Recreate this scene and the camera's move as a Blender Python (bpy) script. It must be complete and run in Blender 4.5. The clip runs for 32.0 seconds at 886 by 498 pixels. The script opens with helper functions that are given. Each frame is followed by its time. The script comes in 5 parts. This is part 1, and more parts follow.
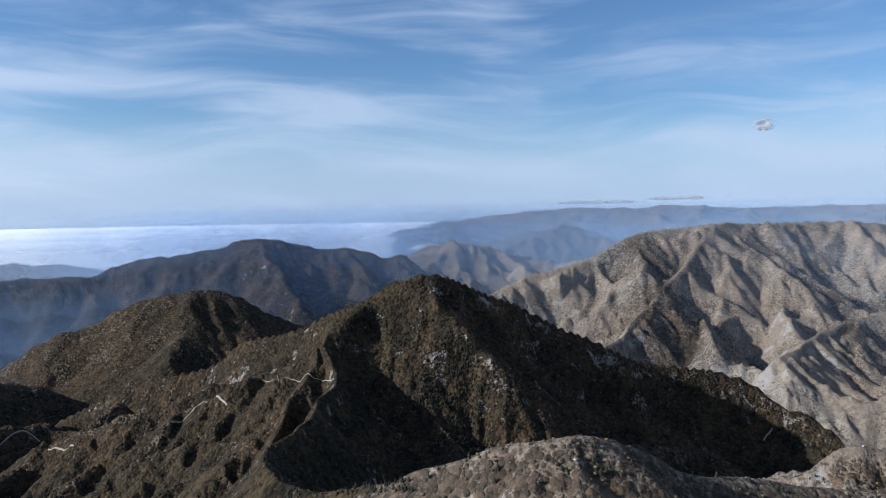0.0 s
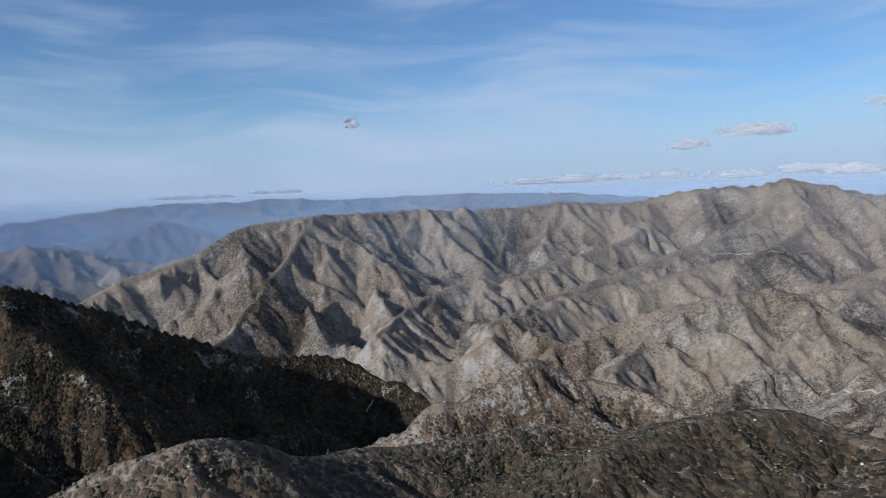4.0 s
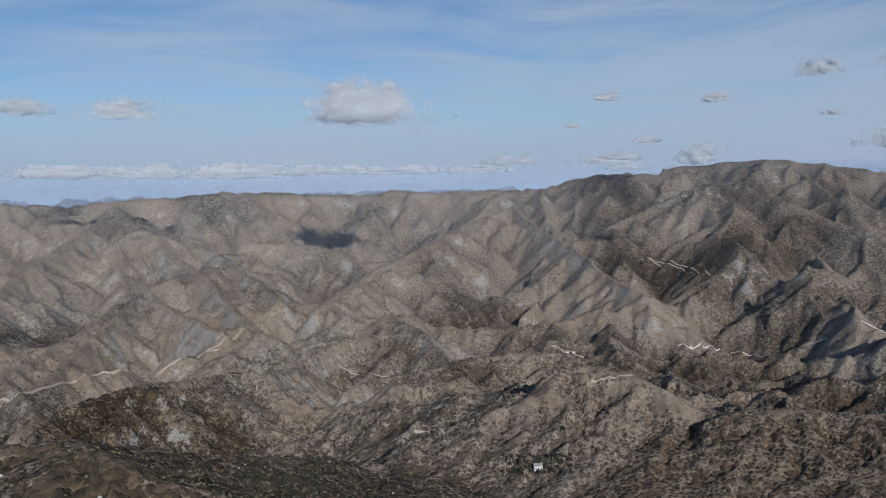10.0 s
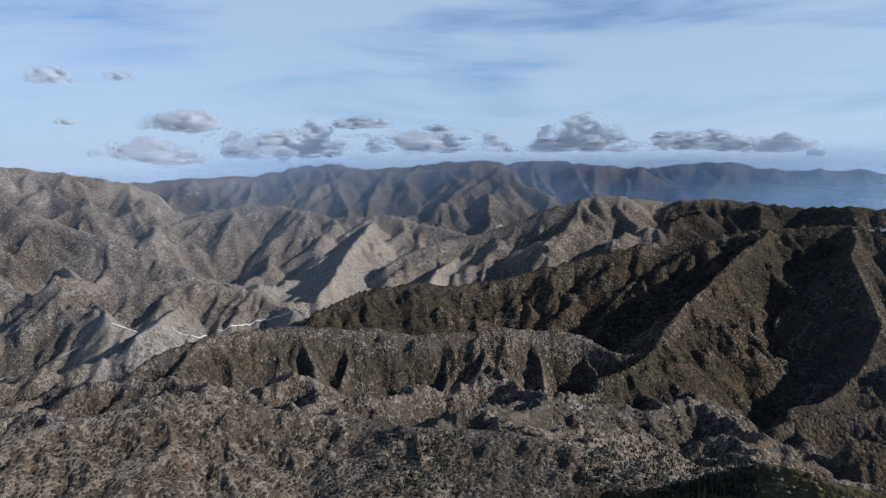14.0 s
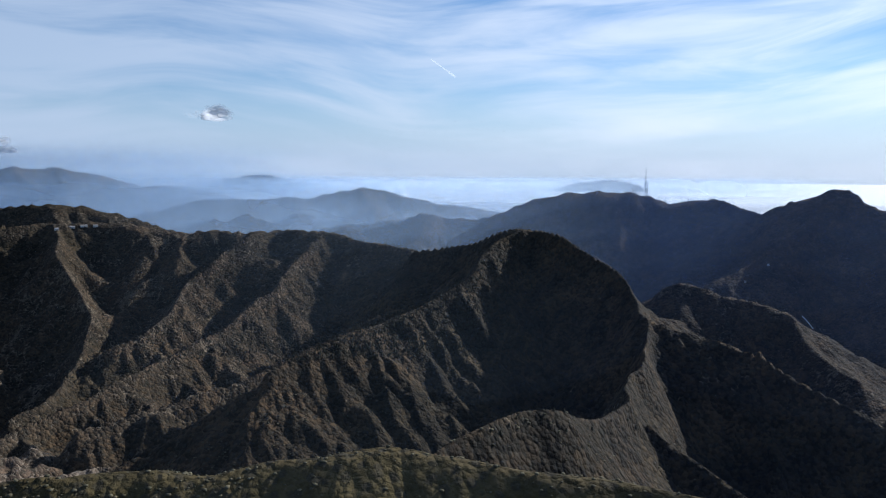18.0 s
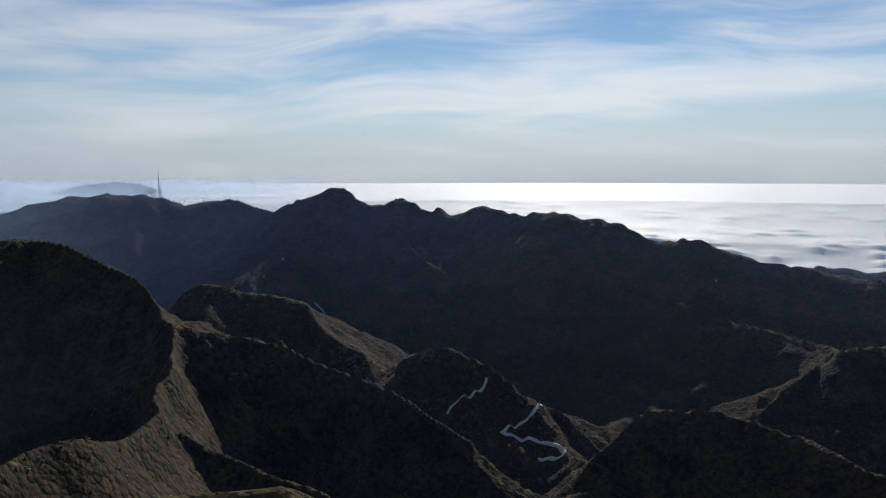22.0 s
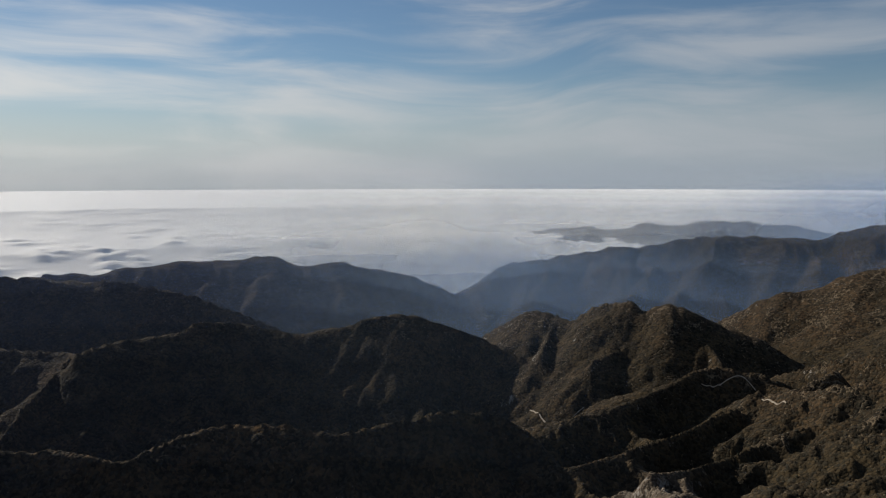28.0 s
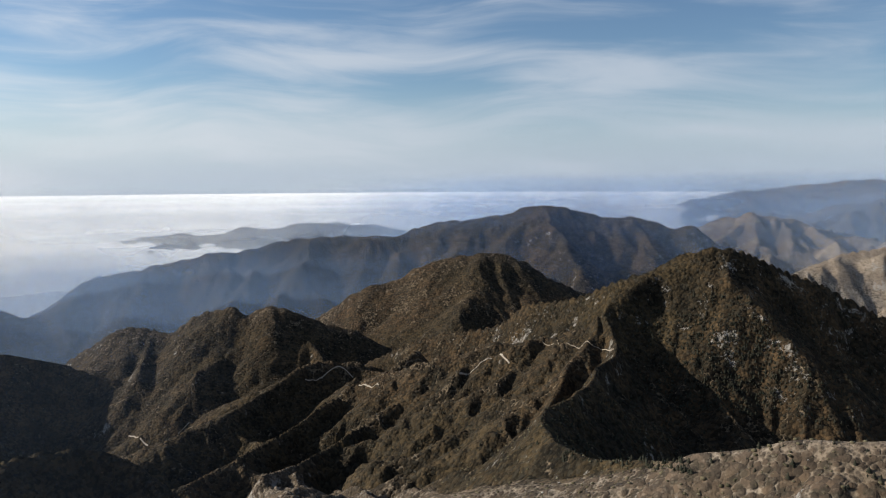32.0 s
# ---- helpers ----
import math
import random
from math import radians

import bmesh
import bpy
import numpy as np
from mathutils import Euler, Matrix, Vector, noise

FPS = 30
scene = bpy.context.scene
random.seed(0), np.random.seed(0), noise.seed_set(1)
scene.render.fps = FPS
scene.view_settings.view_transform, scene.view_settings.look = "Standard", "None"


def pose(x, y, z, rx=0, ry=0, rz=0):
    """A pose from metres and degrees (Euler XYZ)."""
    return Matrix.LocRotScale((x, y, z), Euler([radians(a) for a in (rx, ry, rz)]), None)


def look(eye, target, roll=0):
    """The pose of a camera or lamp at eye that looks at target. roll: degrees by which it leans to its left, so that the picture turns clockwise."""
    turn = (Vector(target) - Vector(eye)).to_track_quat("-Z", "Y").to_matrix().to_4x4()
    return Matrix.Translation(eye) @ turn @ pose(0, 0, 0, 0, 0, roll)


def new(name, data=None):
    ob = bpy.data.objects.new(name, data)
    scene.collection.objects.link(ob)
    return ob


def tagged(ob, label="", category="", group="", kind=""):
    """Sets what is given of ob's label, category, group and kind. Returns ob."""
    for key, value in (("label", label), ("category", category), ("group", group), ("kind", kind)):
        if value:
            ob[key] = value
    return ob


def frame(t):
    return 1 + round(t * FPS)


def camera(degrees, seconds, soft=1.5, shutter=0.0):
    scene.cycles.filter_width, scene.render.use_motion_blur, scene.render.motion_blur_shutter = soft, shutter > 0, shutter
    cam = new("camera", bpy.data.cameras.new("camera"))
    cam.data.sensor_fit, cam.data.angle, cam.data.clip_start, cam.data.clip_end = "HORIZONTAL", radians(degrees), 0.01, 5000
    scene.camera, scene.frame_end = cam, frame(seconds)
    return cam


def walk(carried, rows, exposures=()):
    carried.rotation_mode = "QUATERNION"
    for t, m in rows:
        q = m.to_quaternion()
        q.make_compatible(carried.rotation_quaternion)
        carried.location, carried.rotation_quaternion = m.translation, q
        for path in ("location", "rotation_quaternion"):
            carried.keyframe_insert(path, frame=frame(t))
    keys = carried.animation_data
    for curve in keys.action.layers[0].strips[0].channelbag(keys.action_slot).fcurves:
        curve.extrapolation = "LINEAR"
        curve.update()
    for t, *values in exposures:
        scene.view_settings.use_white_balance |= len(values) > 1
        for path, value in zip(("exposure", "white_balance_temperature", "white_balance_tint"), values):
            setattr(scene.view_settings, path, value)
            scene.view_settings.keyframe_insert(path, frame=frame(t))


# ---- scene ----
cam = camera(63.95, 32.0, soft=1.1)
# seconds, tilt, lean and bearing of the camera, which turns where it hovers
PATH = [
    (0.0, 86.841, 0.739, 0.663),
    (0.5, 86.746, 0.960, -1.409),
    (1.0, 86.631, 1.114, -3.802),
    (1.5, 86.511, 1.252, -6.161),
    (2.0, 86.356, 1.420, -9.719),
    (2.5, 86.134, 1.674, -15.523),
    (3.0, 85.913, 1.953, -21.228),
    (3.5, 85.758, 2.011, -26.077),
    (5.5, 85.053, 2.253, -44.945),
    (6.0, 84.893, 2.262, -50.001),
    (6.5, 84.720, 2.246, -55.018),
    (7.0, 84.594, 2.099, -60.075),
    (7.5, 84.471, 1.976, -65.696),
    (8.0, 84.362, 1.895, -71.464),
    (8.5, 84.273, 1.793, -77.252),
    (9.0, 84.194, 1.679, -82.755),
    (9.5, 84.137, 1.523, -88.356),
    (10.0, 84.077, 1.312, -94.664),
    (10.5, 84.048, 1.083, -101.051),
    (11.0, 84.036, 0.970, -107.457),
    (11.5, 84.040, 0.866, -113.955),
    (12.0, 84.038, 0.683, -120.851),
    (12.5, 84.030, 0.611, -128.058),
    (13.0, 84.019, 0.492, -135.586),
    (13.5, 83.975, 0.458, -143.235),
    (14.0, 83.937, 0.331, -150.824),
    (14.5, 83.890, 0.288, -158.648),
    (16.5, 83.656, -0.178, -189.304),
    (17.0, 83.669, -0.171, -196.463),
    (17.5, 83.623, -0.303, -203.005),
    (18.0, 83.650, -0.092, -209.655),
    (18.5, 83.613, -0.100, -216.364),
    (19.0, 83.623, -0.025, -222.737),
    (19.5, 83.647, 0.049, -227.138),
    (20.0, 83.663, 0.035, -230.531),
    (20.5, 83.696, 0.036, -234.698),
    (21.0, 83.707, 0.033, -238.620),
    (21.5, 83.724, 0.061, -242.673),
    (22.0, 83.716, 0.096, -247.293),
    (22.5, 83.711, 0.068, -252.165),
    (23.0, 83.734, 0.038, -257.150),
    (23.5, 83.770, -0.011, -262.168),
    (24.0, 83.809, -0.003, -267.322),
    (24.5, 83.833, -0.035, -272.701),
    (25.0, 83.890, -0.060, -277.860),
    (25.5, 83.929, -0.011, -282.838),
    (26.0, 83.936, 0.131, -287.787),
    (26.5, 83.982, 0.109, -292.480),
    (28.5, 84.218, -0.023, -308.680),
    (29.0, 84.233, -0.137, -312.488),
    (29.5, 84.292, -0.031, -316.502),
    (30.0, 84.328, 0.019, -321.103),
    (30.5, 84.341, 0.067, -325.788),
    (31.0, 84.352, 0.160, -330.435),
    (31.5, 84.395, 0.256, -334.015),
    (32.0, 84.450, 0.309, -336.633),
]
EXPOSURE = [(0, 0.3, 5650, 10), (3, 0.15, 5600, 10), (6, -0.14, 5750, 10), (10, -0.27, 5800, 10), (14, 0.2, 5550, 10), (17, 0.25, 5600, 10), (19, 0.0, 5700, 10), (21, -0.2, 6100, 10), (23, -0.35, 6500, 10), (26, -0.55, 6800, 10), (29, -0.28, 6850, 10), (32, 0.2, 6700, 10)]
walk(cam, [(t, pose(0, 0, 1000, *turn)) for t, *turn in PATH], EXPOSURE)

EYE = 1000.0
SUN_AZ, SUN_EL = -258.0, 25.5


def way(az, el=0.0):
    """The direction at a bearing (degrees, to the left of the first view) and a height angle."""
    a, e = radians(az), radians(el)
    return Vector((-math.sin(a) * math.cos(e), math.cos(a) * math.cos(e), math.sin(e)))


def place(az, el, r):
    """A point at ground range r, seen from the camera at this bearing and height angle."""
    a = radians(az)
    return Vector((-math.sin(a) * r, math.cos(a) * r, EYE + r * math.tan(radians(el))))


# ---- world and sun ----
world = bpy.data.worlds.new("world")
scene.world = world
world.use_nodes = True


def chain(tree):
    """Short helpers that add and wire nodes in one tree."""
    def node(kind, **kw):
        n = tree.nodes.new(kind)
        for k, v in kw.items():
            setattr(n, k, v)
        return n

    def feed(n, name, v):
        if isinstance(v, bpy.types.NodeSocket):
            tree.links.new(v, n.inputs[name])
        else:
            n.inputs[name].default_value = v

    def op(kind, a, b=0.0, c=0.0, clamp=False):
        n = node("ShaderNodeMath", operation=kind, use_clamp=clamp)
        for i, v in enumerate((a, b, c)):
            feed(n, i, v)
        return n.outputs[0]

    def vec(kind, a, b=(0, 0, 0)):
        n = node("ShaderNodeVectorMath", operation=kind)
        feed(n, 0, a), feed(n, 1, b)
        return n.outputs["Value"] if kind in ("DOT_PRODUCT", "LENGTH", "DISTANCE") else n.outputs[0]

    def fbm(v, scale, detail=4.0, rough=0.5, warp=0.0):
        n = node("ShaderNodeTexNoise")
        feed(n, "Vector", v), feed(n, "Scale", scale), feed(n, "Detail", detail), feed(n, "Roughness", rough), feed(n, "Distortion", warp)
        return n.outputs["Fac"]

    def ramp(v, lo, hi, a=0.0, b=1.0):
        n = node("ShaderNodeMapRange", interpolation_type="SMOOTHSTEP")
        for i, x in enumerate((v, lo, hi, a, b)):
            feed(n, i, x)
        return n.outputs[0]

    def mix(f, a, b, kind="MIX"):
        n = node("ShaderNodeMix", data_type="RGBA", blend_type=kind)
        feed(n, 0, f)
        for i, v in ((6, a), (7, b)):
            feed(n, i, (*v, 1) if isinstance(v, tuple) and len(v) == 3 else v)
        return n.outputs[2]
    return node, feed, op, vec, fbm, ramp, mix


def make_sky():
    t = world.node_tree
    t.nodes.clear()
    node, feed, op, vec, fbm, ramp, mix = chain(t)
    sky = node("ShaderNodeTexSky", sky_type="NISHITA", sun_disc=False)
    sky.sun_elevation = radians(SUN_EL)
    sky.sun_rotation = radians(-SUN_AZ)
    sky.altitude, sky.air_density, sky.dust_density, sky.ozone_density = 1500, 1.2, 0.1, 4.5
    co = node("ShaderNodeTexCoord").outputs["Generated"]
    sep = node("ShaderNodeSeparateXYZ")
    feed(sep, 0, co)
    up = op("MAXIMUM", sep.outputs["Z"], 0.0)
    # the high veil draws out into level, slightly tilted streaks
    flat = vec("NORMALIZE", vec("MULTIPLY", co, (1, 1, 0)))
    lift = node("ShaderNodeCombineXYZ")
    tilt = op("MULTIPLY", op("SUBTRACT", fbm(flat, 1.3, 2, 0.5), 0.5), 0.2)
    feed(lift, "Z", op("MULTIPLY", op("ADD", up, tilt), 7.0))
    p = vec("ADD", flat, lift.outputs[0])
    big = fbm(p, 1.9, 3, 0.5, 0.4)
    fine = fbm(p, 3.2, 7, 0.54, 0.5)
    # where the cirrus is thickest: bearing, height, half width, half height, gain
    patches = (
        (-92.0, 16.0, 55.0, 13.0, 0.4),
        (-150.0, 14.0, 45.0, 14.0, 0.7),
        (-205.0, 14.0, 35.0, 14.0, 0.35),
        (29.5, 10.2, 6.8, 1.8, 0.5),
        (29.4, 3.6, 6.4, 1.6, 0.45),
        (10.6, 8.1, 9.1, 1.0, 0.4),
        (15.8, 5.9, 7.3, 0.7, 0.3),
        (42.2, 3.9, 17.3, 2.1, 0.5),
        (19.9, 9.2, 16.4, 1.4, 0.5),
        (86.0, 6.6, 34.0, 1.5, 0.75),
        (113.4, 6.1, 11.9, 2.3, 0.5),
        (133.9, 10.5, 9.1, 1.4, 0.3),
        (-28.3, 3.9, 15.1, 2.1, 0.45),
        (-35.9, 6.2, 22.8, 1.4, 0.25),
        (58.4, 11.3, 22.8, 1.8, 0.35),
        (-136.4, 9.6, 41.1, 3.2, 0.3),
        (165.6, 10.5, 32.0, 2.7, 0.3),
    )
    more = 0.0
    for a, e, w, h, gain in patches:
        c = way(a, e)
        u = way(a - 90, 0)
        v = u.cross(c)
        p = op("MULTIPLY", vec("DOT_PRODUCT", co, tuple(u)), 1 / math.sin(radians(w)))
        q = op("MULTIPLY", vec("DOT_PRODUCT", co, tuple(v)), 1 / math.sin(radians(h)))
        d = op("ADD", op("MULTIPLY", p, p), op("MULTIPLY", q, q))
        on = ramp(vec("DOT_PRODUCT", co, tuple(c)), 0.0, 0.5)
        more = op("ADD", more, op("MULTIPLY", op("MULTIPLY", op("DIVIDE", gain, op("ADD", 1.0, op("MULTIPLY", d, d))), on), 1.0))
    body = op("ADD", op("ADD", op("MULTIPLY", big, 0.75), op("MULTIPLY", fine, 1.3)), op("MULTIPLY", more, 0.36))
    veil = ramp(body, 0.92, 1.55)
    low = ramp(up, 0.0, 0.15, 0.9, 0.0)
    cover = op("MULTIPLY", veil, 0.85)
    toward = vec("DOT_PRODUCT", co, tuple(way(SUN_AZ, SUN_EL)))
    glow = op("POWER", op("MAXIMUM", toward, 0.0), 2.5)
    white = mix(glow, (5.7, 6.4, 7.4), (13.2, 13.0, 12.8))
    under = mix(low, sky.outputs[0], mix(glow, (4.5, 5.5, 6.9), (8.6, 9.3, 9.9)))
    col = mix(op("MULTIPLY", cover, 0.85), under, white)
    bg, out = node("ShaderNodeBackground"), node("ShaderNodeOutputWorld")
    feed(bg, "Color", col), feed(bg, "Strength", 0.085)
    t.links.new(bg.outputs[0], out.inputs[0])


make_sky()
sun_data = bpy.data.lights.new("sun", "SUN")
sun_data.energy, sun_data.angle, sun_data.color = 5.0, radians(0.6), (1.0, 0.95, 0.87)
sun = new("sun", sun_data)
sun.matrix_world = look(way(SUN_AZ, SUN_EL) * 4000, (0, 0, 0))


# ---- materials ----
def material(name):
    m = bpy.data.materials.new(name)
    m.use_nodes = True
    m.node_tree.nodes.clear()
    return m, m.node_tree


def make_ground():
    """Mountain slopes: dry soil, brush by the growth of the place, pale granite by its rockiness."""
    m, t = material("mountain_slope")
    node, feed, op, vec, fbm, ramp, mix = chain(t)
    geo = node("ShaderNodeNewGeometry")
    pos = geo.outputs["Position"]
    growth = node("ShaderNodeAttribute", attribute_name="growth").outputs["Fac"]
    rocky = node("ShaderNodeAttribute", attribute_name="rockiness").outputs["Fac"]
    large, mid = fbm(pos, 0.0035, 4, 0.55), fbm(pos, 0.022, 5, 0.62)
    small, grain = fbm(pos, 0.13, 4, 0.7), fbm(pos, 0.55, 3, 0.7)
    soil = mix(ramp(mid, 0.36, 0.64), (0.195, 0.152, 0.113), (0.27, 0.219, 0.167))
    soil = mix(ramp(large, 0.47, 0.7), soil, mix(ramp(small, 0.3, 0.7), (0.205, 0.178, 0.146), (0.295, 0.264, 0.222)))
    brush = mix(ramp(mid, 0.35, 0.65), (0.026, 0.021, 0.014), mix(ramp(large, 0.4, 0.6), (0.07, 0.047, 0.027), (0.052, 0.039, 0.022)))
    twiggy = mix(ramp(mid, 0.35, 0.65), (0.07, 0.053, 0.04), mix(ramp(large, 0.4, 0.6), (0.13, 0.092, 0.066), (0.105, 0.083, 0.062)))
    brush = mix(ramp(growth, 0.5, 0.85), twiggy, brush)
    canopy = node("ShaderNodeTexVoronoi", feature="F1")
    feed(canopy, "Vector", pos), feed(canopy, "Scale", 0.3), feed(canopy, "Randomness", 1.0)
    clumps = node("ShaderNodeTexVoronoi", feature="F1")
    feed(clumps, "Vector", pos), feed(clumps, "Scale", 0.12), feed(clumps, "Randomness", 1.0)
    tone = node("ShaderNodeSeparateColor")
    feed(tone, 0, canopy.outputs["Color"])
    tone2 = node("ShaderNodeSeparateColor")
    feed(tone2, 0, clumps.outputs["Color"])
    shade = op("ADD", op("MULTIPLY", tone.outputs[0], 0.6), op("MULTIPLY", tone2.outputs[1], 0.4))
    brush = mix(1.0, brush, mix(ramp(shade, 0.2, 0.85), mix(ramp(growth, 0.45, 0.8), (0.78, 0.79, 0.8), (0.42, 0.45, 0.47)), mix(ramp(growth, 0.45, 0.8), (1.2, 1.17, 1.15), (1.38, 1.3, 1.16))), "MULTIPLY")
    round_top = op("ADD", op("MULTIPLY", canopy.outputs["Distance"], -1.1), op("MULTIPLY", clumps.outputs["Distance"], -1.6))
    soil = mix(1.0, soil, mix(ramp(small, 0.32, 0.66), (0.78, 0.775, 0.77), (1.2, 1.2, 1.18)), "MULTIPLY")
    brush = mix(ramp(growth, 1.12, 1.35), brush, mix(ramp(small, 0.35, 0.65), (0.07, 0.053, 0.02), (0.11, 0.082, 0.034)))
    soil = mix(ramp(growth, 0.45, 0.85, 0.0, 0.8), soil, (0.15, 0.112, 0.068))
    # brush grows in clumps that close up where the growth is high
    vor = node("ShaderNodeTexVoronoi", feature="F1")
    feed(vor, "Vector", vec("ADD", pos, (0, 0, 0))), feed(vor, "Scale", 0.3), feed(vor, "Randomness", 1.0)
    vor2 = node("ShaderNodeTexVoronoi", feature="F1")
    feed(vor2, "Vector", pos), feed(vor2, "Scale", 0.11), feed(vor2, "Randomness", 1.0)
    wish = op("ADD", growth, op("MULTIPLY", op("SUBTRACT", op("ADD", op("MULTIPLY", mid, 0.8), op("MULTIPLY", large, 0.6)), 0.7), 1.5))
    clump = op("ADD", op("MULTIPLY", vor.outputs["Distance"], 0.65), op("MULTIPLY", vor2.outputs["Distance"], 0.45))
    bush = ramp(op("SUBTRACT", op("ADD", wish, op("MULTIPLY", grain, 0.3)), clump), 0.0, 0.22)
    dots = node("ShaderNodeTexVoronoi", feature="F1")
    feed(dots, "Vector", pos), feed(dots, "Scale", 0.62), feed(dots, "Randomness", 1.0)
    twig = op("MULTIPLY", ramp(dots.outputs["Distance"], 0.62, 0.25), op("MULTIPLY", ramp(wish, 0.0, 0.55), 0.75))
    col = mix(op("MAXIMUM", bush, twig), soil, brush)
    shrubs = node("ShaderNodeTexVoronoi", feature="F1")
    feed(shrubs, "Vector", pos), feed(shrubs, "Scale", 0.17), feed(shrubs, "Randomness", 1.0)
    dark = op("MULTIPLY", ramp(op("ADD", shrubs.outputs["Distance"], op("MULTIPLY", op("SUBTRACT", grain, 0.5), 0.35)), 0.44, 0.3), ramp(op("ADD", mid, op("MULTIPLY", wish, 0.35)), 0.4, 0.75, 0.0, 0.6))
    col = mix(dark, col, (0.042, 0.037, 0.026))
    pale = node("ShaderNodeTexVoronoi", feature="F1")
    feed(pale, "Vector", vec("ADD", pos, (13.0, 7.0, 3.0))), feed(pale, "Scale", 0.45), feed(pale, "Randomness", 1.0)
    tuft = op("MULTIPLY", ramp(pale.outputs["Distance"], 0.42, 0.18), op("MULTIPLY", ramp(mid, 0.3, 0.6), ramp(growth, 0.7, 0.35, 0.05, 0.8)))
    col = mix(tuft, col, (0.27, 0.225, 0.165))
    # bare granite
    sep = node("ShaderNodeSeparateXYZ")
    feed(sep, 0, geo.outputs["Normal"])
    steep = ramp(sep.outputs["Z"], 0.92, 0.6, 0.0, 0.14)
    streak = op("ADD", op("MULTIPLY", fbm(pos, 0.035, 8, 0.74, 0.4), 0.75), op("MULTIPLY", fbm(pos, 0.3, 4, 0.7), 0.3))
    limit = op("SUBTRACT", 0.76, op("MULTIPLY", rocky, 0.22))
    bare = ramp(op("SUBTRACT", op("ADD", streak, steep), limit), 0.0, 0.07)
    stone = mix(op("ADD", op("MULTIPLY", grain, 0.5), op("MULTIPLY", small, 0.5)), (0.19, 0.172, 0.15), (0.43, 0.4, 0.355))
    col = mix(op("MULTIPLY", bare, 0.85), col, stone)
    bump = node("ShaderNodeBump")
    feed(bump, "Strength", 0.9), feed(bump, "Distance", 2.6)
    crag = op("ABSOLUTE", op("SUBTRACT", fbm(pos, 0.05, 7, 0.68, 0.3), 0.5))
    round_top = op("MULTIPLY", round_top, ramp(growth, 0.4, 0.8, 0.1, 0.6))
    stony = op("SUBTRACT", op("MULTIPLY", small, 0.65), op("MULTIPLY", crag, op("ADD", 1.0, op("MULTIPLY", bare, 2.0))))
    feed(bump, "Height", op("ADD", stony, op("ADD", op("ADD", op("MULTIPLY", bush, 0.3), round_top), op("MULTIPLY", grain, 0.3))))
    bs, out = node("ShaderNodeBsdfPrincipled"), node("ShaderNodeOutputMaterial")
    feed(bs, "Base Color", col), feed(bs, "Roughness", 0.95), feed(bs, "Normal", bump.outputs[0])
    bs.inputs["Specular IOR Level"].default_value = 0.08
    t.links.new(bs.outputs[0], out.inputs[0])
    return m


SLOPE = make_ground()


def make_cloudsea():
    m, t = material("cloud_deck")
    node, feed, op, vec, fbm, ramp, mix = chain(t)
    bs, out = node("ShaderNodeBsdfPrincipled"), node("ShaderNodeOutputMaterial")
    feed(bs, "Base Color", (0.98, 0.96, 0.9, 1)), feed(bs, "Roughness", 0.7), feed(bs, "Metallic", 0.22), feed(bs, "Sheen Weight", 0.9), feed(bs, "Sheen Roughness", 0.6)
    t.links.new(bs.outputs[0], out.inputs[0])
    return m


DECK = make_cloudsea()


def make_haze():
    """Haze laid on thin translucent sheets: its density and colour are set on each, torn a little by noise."""
    m, t = material("thin_haze")
    node, feed, op, vec, fbm, ramp, mix = chain(t)
    pos = node("ShaderNodeNewGeometry").outputs["Position"]
    density = node("ShaderNodeAttribute", attribute_name="thickness").outputs["Fac"]
    colour = node("ShaderNodeAttribute", attribute_name="haze_tint").outputs["Color"]
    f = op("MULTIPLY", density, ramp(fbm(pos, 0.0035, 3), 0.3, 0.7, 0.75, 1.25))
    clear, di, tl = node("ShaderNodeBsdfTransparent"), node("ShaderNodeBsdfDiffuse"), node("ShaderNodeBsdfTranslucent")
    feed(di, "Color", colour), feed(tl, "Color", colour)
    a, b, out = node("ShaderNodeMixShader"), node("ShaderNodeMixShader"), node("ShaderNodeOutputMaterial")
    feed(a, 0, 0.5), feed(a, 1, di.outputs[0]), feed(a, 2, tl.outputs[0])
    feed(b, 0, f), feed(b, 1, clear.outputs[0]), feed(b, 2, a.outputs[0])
    t.links.new(b.outputs[0], out.inputs[0])
    return m


AIR = make_haze()


# ---- terrain ----
def grad_noise(x, y, seed):
    """Smooth gradient noise on arrays, about -0.7 to 0.7."""
    x0, y0 = np.floor(x), np.floor(y)
    fx, fy = x - x0, y - y0
    x0, y0 = x0.astype(np.int64), y0.astype(np.int64)

    def corner(i, j):
        h = ((x0 + i) * 374761393 + (y0 + j) * 668265263 + seed * 974634777) & 0x7FFFFFFF
        h = ((h ^ (h >> 13)) * 1274126177) & 0x7FFFFFFF
        a = (h ^ (h >> 16)) * (2 * np.pi / 65536)
        return np.cos(a) * (fx - i) + np.sin(a) * (fy - j)
    u, v = fx * fx * fx * (fx * (fx * 6 - 15) + 10), fy * fy * fy * (fy * (fy * 6 - 15) + 10)
    a = corner(0, 0) * (1 - u) + corner(1, 0) * u
    b = corner(0, 1) * (1 - u) + corner(1, 1) * u
    return a * (1 - v) + b * v


def smooth(a, lo, hi):
    s = np.clip((a - lo) / (hi - lo), 0, 1)
    return s * s * (3 - 2 * s)


